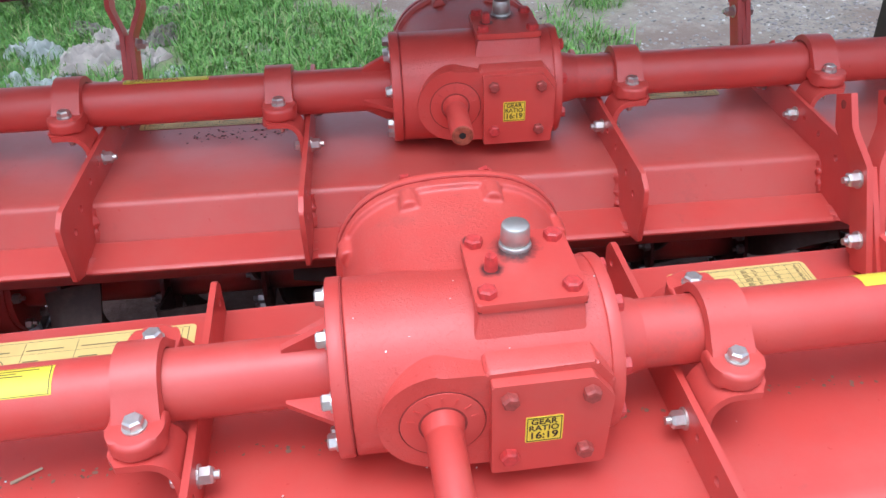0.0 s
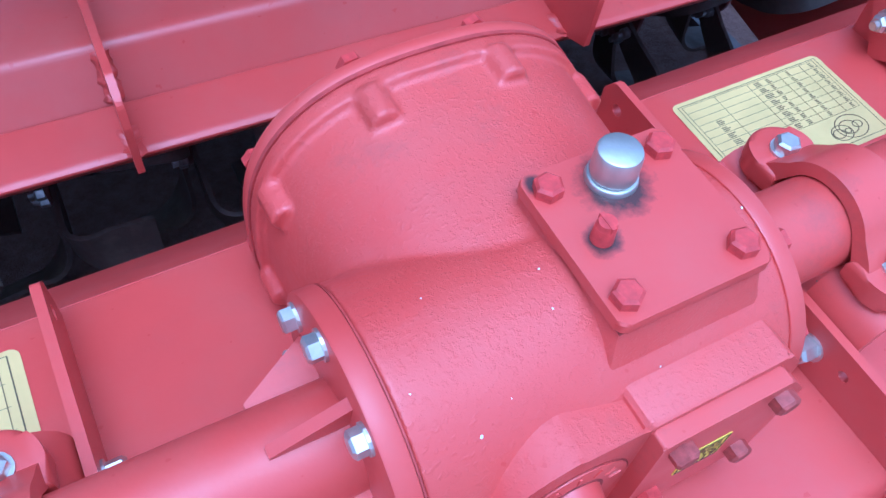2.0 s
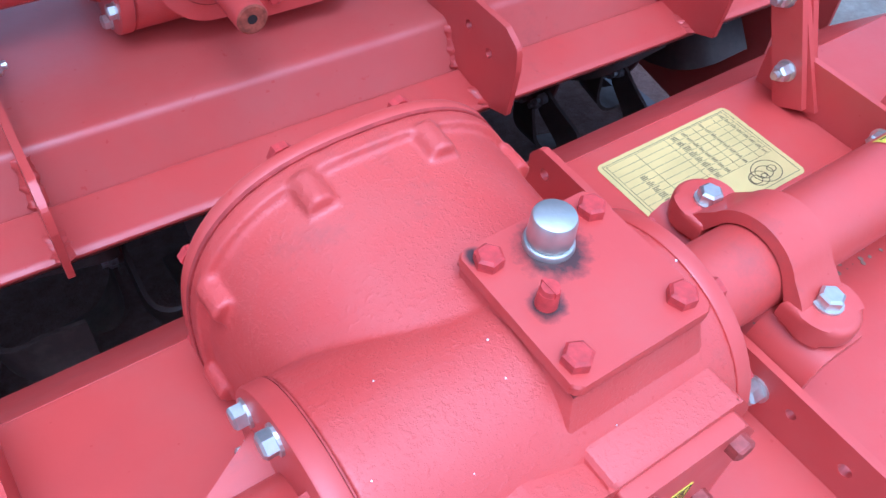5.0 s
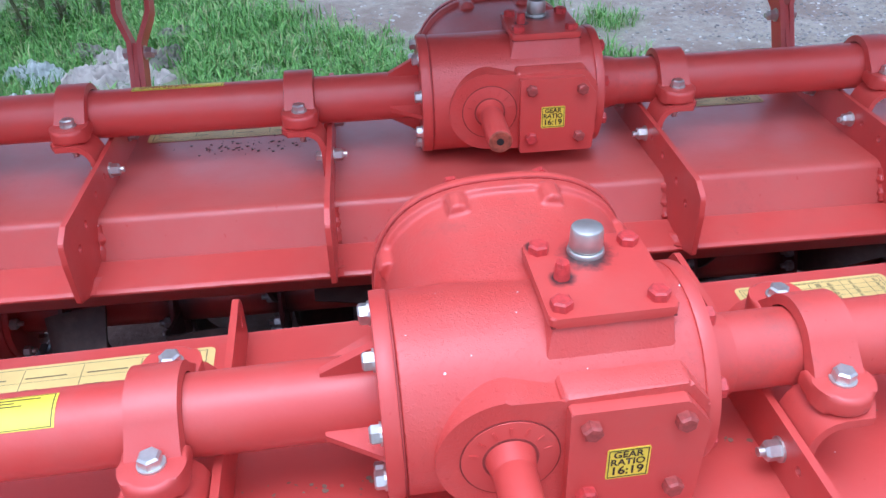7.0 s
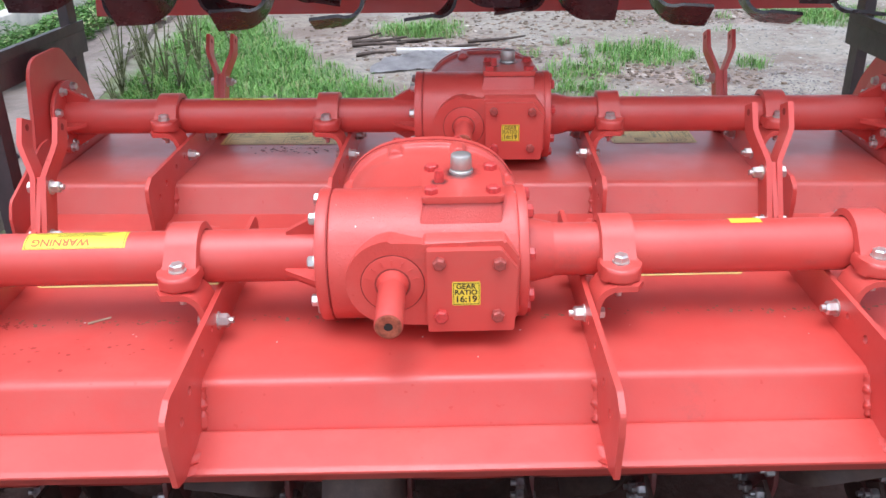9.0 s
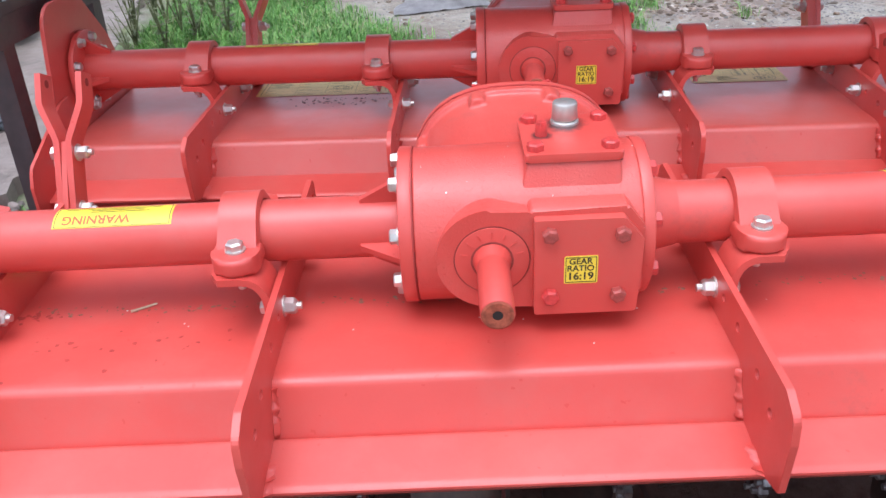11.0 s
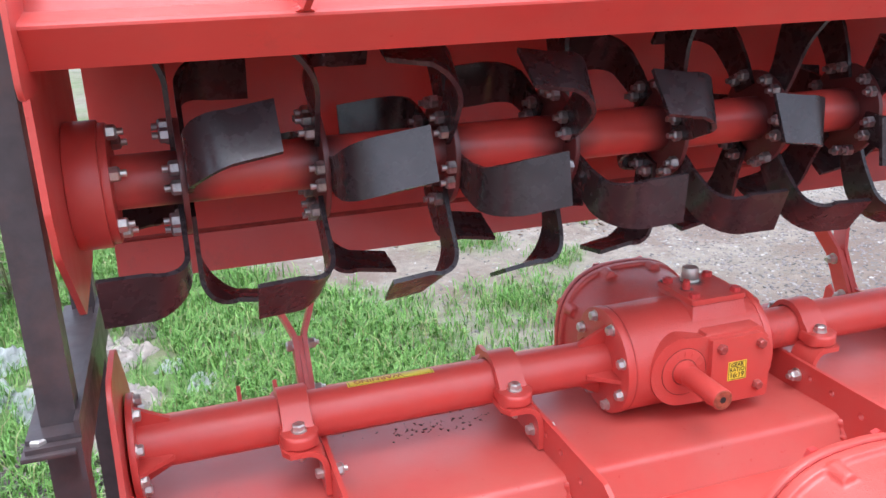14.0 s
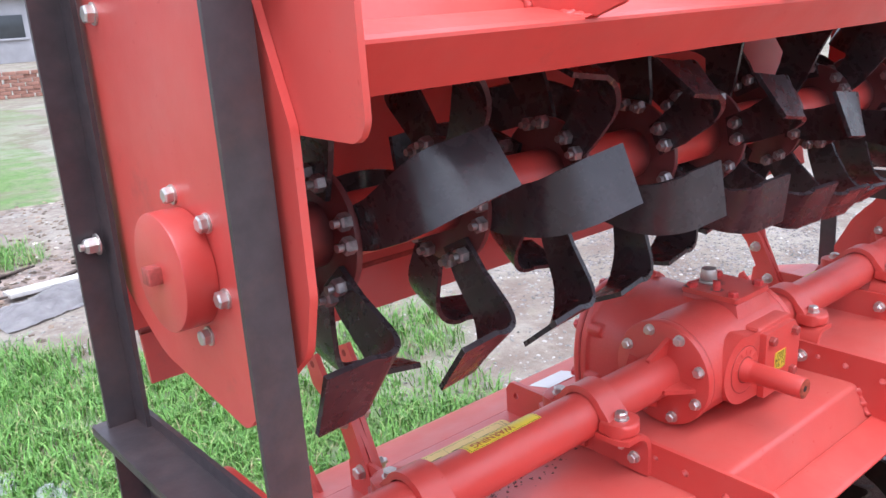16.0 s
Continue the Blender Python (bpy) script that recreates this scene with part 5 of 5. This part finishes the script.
flecks("white_specks", "scattered white paint specks on the red hood", WHITE, 16, hood_spot, (0.0008, 0.0018), 6, "specks")


# ---- tall weeds ----
def weed(x, y, h, seed):
    """A thin branching weed with small leaves."""
    rng = random.Random(seed)
    wd = thing("weed", "tall thin olive-brown weed growing by the rack", "weed", "tall weeds")
    z0 = ground_z(x, y) - 0.01
    for _ in range(6):
        bm = BM()
        a, lean = rng.uniform(0, 6.28), rng.uniform(0.1, 0.35) * h
        hh = h * rng.uniform(0.6, 1.0)
        n = 7
        pts = [Vector((x + math.cos(a) * lean * (k / n) ** 1.5, y + math.sin(a) * lean * (k / n) ** 1.5, z0 + hh * k / n)) for k in range(n + 1)]
        rows = []
        for k, p in enumerate(pts):
            r = 0.004 * (1 - 0.8 * k / n)
            rows.append([p + Vector((-r, -r, 0)), p + Vector((r, -r, 0)), p + Vector((r, r, 0)), p + Vector((-r, r, 0))])
        ribbon(bm, rows)
        for k in range(20):
            t = rng.uniform(0.1, 1.0)
            p = pts[min(n, int(t * n))].lerp(pts[min(n, int(t * n) + 1)], 0.5)
            b, ln = rng.uniform(0, 6.28), rng.uniform(0.020, 0.045)
            d, q = Vector((math.cos(b), math.sin(b), rng.uniform(-0.2, 0.6))) * ln, Vector((-math.sin(b), math.cos(b), 0)) * ln * 0.22
            bm.faces.new([bm.verts.new(v) for v in (p, p + d * 0.5 + q, p + d, p + d * 0.5 - q)])
        part("stem", bm, LEAF, wd, smooth=False)
    return wd


LEAF = simple("weed_leaf", (0.135, 0.145, 0.062), 0.6, 0, 30, 0.4, 0)
for k, (x, y, h) in enumerate(((-1.73, 4.06, 0.62), (-1.62, 4.22, 0.75), (-1.50, 4.08, 0.55), (-1.40, 4.35, 0.6), (-1.76, 4.45, 0.7), (-1.55, 4.62, 0.7), (-1.30, 4.75, 0.5), (-1.66, 3.85, 0.35), (-1.50, 3.82, 0.42), (-1.38, 3.95, 0.36), (-1.24, 4.02, 0.30), (-1.60, 3.62, 0.30))):
    weed(x, y, h, 60 + k)


def hood_label():
    bm = BM()
    slab(bm, [(0.004, 0.0012), (0.062, 0.0012), (0.062, 0.0004), (0.004, 0.0004)], -0.140, -0.042, "x")
    bm.transform(FLAP)
    o = part("paper_label", bm, WHITE, far, "white paper label on the raised rear flap", smooth=False)
    return o


hood_label()


def mud_spot(rng):
    x = rng.uniform(-0.67, 0.80)
    y = rng.gauss(-0.019, 0.005) + 0.004 * math.sin(x * 19)
    return near.matrix_basis @ Vector((x, y, -0.0990 - (y + 0.0425) * 0.0345 * (y < -0.0425) + 0.0005))


flecks("dried_mud", "dried grey mud specks along the hood", simple("dried_mud_grey", (0.32, 0.19, 0.13), 0.9, 0, 60, 0.4), 240, mud_spot, (0.0006, 0.0034), 16, "mud", 0.08)


def casting_specks():
    """White paint specks on the near gearbox, found by dropping points on to it."""
    rng = random.Random(23)
    body = [o for o in near.children if o.name.startswith("gearbox")][0]
    verts, faces = [], []
    made = 0
    while made < 34:
        p, d = Vector((rng.uniform(-0.09, 0.17), -0.3, 0.35)), Vector((0, rng.uniform(0.55, 1.35), -1)).normalized()
        ok, hit, n, _ = body.ray_cast(p, d)
        if not ok:
            made += 0.2
            continue
        made += 1
        u = n.orthogonal().normalized()
        v = n.cross(u)
        r = rng.uniform(0.0005, 0.0015)
        i = len(verts)
        for k in range(7):
            a = 2 * math.pi * k / 7
            verts.append(tuple(near.matrix_basis @ (hit + n * 0.0006 + u * r * math.cos(a) + v * r * rng.uniform(0.6, 1.1) * math.sin(a))))
        faces.append(list(range(i, i + 7)))
    me = bpy.data.meshes.new("white_specks")
    me.from_pydata(verts, [], faces)
    me.materials.append(WHITE)
    return tagged(new("white_specks", me), "tiny white paint specks on the red gearbox", "specks", kind="stuff")


casting_specks()


def weed_bed():
    """Low broad-leaved weeds along the railing: small folded leaves on short stalks."""
    rng = random.Random(41)
    verts, faces = [], []
    made = 0
    while made < 15000:
        x, y = rng.uniform(-3.3, -2.15), rng.uniform(3.05, 6.6)
        if x > -2.27 - 0.075 * (y - 3.3) + 0.09 * noise.noise((y * 5, 1, 0)) or x < -2.80 - 0.08 * (y - 4.8) + 0.1 * noise.noise((y * 3, 4, 0)):
            continue
        made += 1
        h = 0.02 + (0.13 + 0.14 * noise.noise((x * 4, y * 4, 2))) * rng.random() ** 0.7
        p = Vector((x, y, ground_z(x, y) + h))
        a, ln = rng.uniform(0, 6.283), rng.uniform(0.016, 0.040)
        d = Vector((math.cos(a), math.sin(a), rng.uniform(-0.5, 0.5))) * ln
        q = Vector((-math.sin(a), math.cos(a), rng.uniform(-0.3, 0.3))) * ln * rng.uniform(0.3, 0.5)
        up = Vector((0, 0, ln * 0.18))
        i = len(verts)
        verts += [tuple(v) for v in (p, p + d * 0.5 + q + up, p + d, p + d * 0.5 - q + up)]
        faces += [(i, i + 1, i + 2), (i, i + 2, i + 3)]
    me = bpy.data.meshes.new("weed_bed")
    me.from_pydata(verts, [], faces)
    me.materials.append(grass_material("weed_leaves", 0.8))
    return tagged(new("weed_bed", me), "dense low green weeds between path and railing", "weeds", kind="stuff")


weed_bed()


# ---- the far side of the yard ----
def brick_stack():
    st = thing("brick_stack", "low stack of dull red-brown bricks across the yard", "bricks")
    mat = simple("old_brick", (0.30, 0.15, 0.11), 0.85, 0, 8, 0.35, 0.3)
    rng = random.Random(51)
    first = None
    for row in range(7):
        for k in range(11):
            m = pose(0.26 * k + rng.uniform(-0.015, 0.015) + 0.12 * (row % 2), rng.uniform(-0.02, 0.02), 0.075 * row, 0, 0, rng.uniform(-3, 3))
            if first is None:
                bm = BM()
                box(bm, -0.12, 0.12, -0.06, 0.06, 0.0, 0.068, 0.004)
                first = part("brick", bm, mat, st)
                first.matrix_local = m
            else:
                again(first, m)
    st.matrix_basis = pose(1.6, 19.5, 0.09, 0, 0, -15)
    return st


brick_stack()


def shed():
    sh = thing("shed", "long low grey shed with a shallow roof across the yard", "shed")
    wall = simple("grey_render", (0.40, 0.39, 0.41), 0.85, 0, 1.5, 0.15, 0.1)
    roof = simple("grey_sheet_roof", (0.30, 0.31, 0.34), 0.5, 0, 2, 0.15, 0.1)
    glass = simple("dark_window", (0.05, 0.055, 0.06), 0.15, 0, 3, 0.1, 0)
    bm = BM()
    box(bm, -12, 12, -2.5, 2.5, 0, 2.9, 0.02)
    part("wall", bm, wall, sh)
    bm = BM()
    slab(bm, [(-3.0, 2.85), (0, 4.1), (3.0, 2.85), (3.0, 2.95), (0, 4.22), (-3.0, 2.95)], -12.4, 12.4, "x")
    part("roof", bm, roof, sh, smooth=False)
    for k in range(6):
        bm = BM()
        box(bm, -10.4 + 4 * k, -9.2 + 4 * k, -2.53, -2.45, 1.1, 2.1, 0.01)
        w = part("window", bm, glass, sh)
        bm = BM()
        box(bm, -10.5 + 4 * k, -9.1 + 4 * k, -2.6, -2.5, 1.0, 1.1, 0.01)
        part("sill", bm, wall, w)
    sh.matrix_basis = pose(8.0, 46.0, 0.08, 0, 0, -12)
    return sh


shed()


def sticks():
    """Dark broken branches and a board on the bare earth."""
    rng = random.Random(77)
    bark = simple("dark_bark", (0.07, 0.05, 0.04), 0.85, 0, 30, 0.4, 0.4)
    for k in range(9):
        x, y = -0.30 + rng.uniform(-0.42, 0.45), 5.05 + rng.uniform(-0.32, 0.42)
        ln, a = rng.uniform(0.18, 0.5), rng.uniform(-0.5, 0.5)
        rows = []
        for i in range(6):
            t = i / 5
            r = 0.014 * (1 - 0.6 * t)
            p = Vector((x + math.cos(a) * ln * t, y + math.sin(a) * ln * t + 0.03 * math.sin(t * 4 + k), ground_z(x, y) + 0.012 + 0.02 * t))
            rows.append([p + Vector((0, -r, 0)), p + Vector((0, 0, r)), p + Vector((0, r, 0)), p + Vector((0, 0, -r))])
        bm = BM()
        ribbon(bm, rows)
        o = part("branch", bm, bark, None, angle=100)
        tagged(o, "dark broken branch lying on damp earth", "branch", "branches on the earth")
    bm = BM()
    box(bm, -0.26, 0.26, -0.045, 0.045, 0, 0.022, 0.002)
    bm.transform(pose(-0.05, 4.86, ground_z(-0.05, 4.86) + 0.02, 0, 2, 8))
    o = part("board", bm, simple("weathered_board", (0.50, 0.47, 0.44), 0.8, 0, 12, 0.25, 0.3), None)
    tagged(o, "weathered pale board lying on the damp earth", "board")


sticks()


def rubble_spot(rng):
    x = rng.uniform(-2.15, -1.45)
    return x, 2.10 + rng.gauss(0, 0.07), ground_z(x, 2.1) + rng.uniform(0, 0.03)


pebbles("path_rubble", "broken bits of concrete at the path's end", simple("concrete_bits", (0.17, 0.135, 0.12), 0.8, 0, 25, 0.3, 0.3, island=True), 110, rubble_spot, (0.010, 0.034), 19, 0.6)


def smear_spot(rng):
    k = rng.random()
    cx, cy, sx, sy = (-0.595, -0.0245, 0.016, 0.004) if k < 0.5 else (-0.50, -0.100, 0.10, 0.03)
    x, y = rng.gauss(cx, sx), rng.gauss(cy, sy)
    return near.matrix_basis @ Vector((x, y, -0.0990 - min(0.0, y + 0.0425) * 0.0345 + 0.0004))


flecks("mud_smear", "dark brown mud smears on the red hood", simple("dark_mud", (0.40, 0.048, 0.038), 0.5, 0, 60, 0.3), 60, smear_spot, (0.0010, 0.0042), 27, "mud", 0.03)
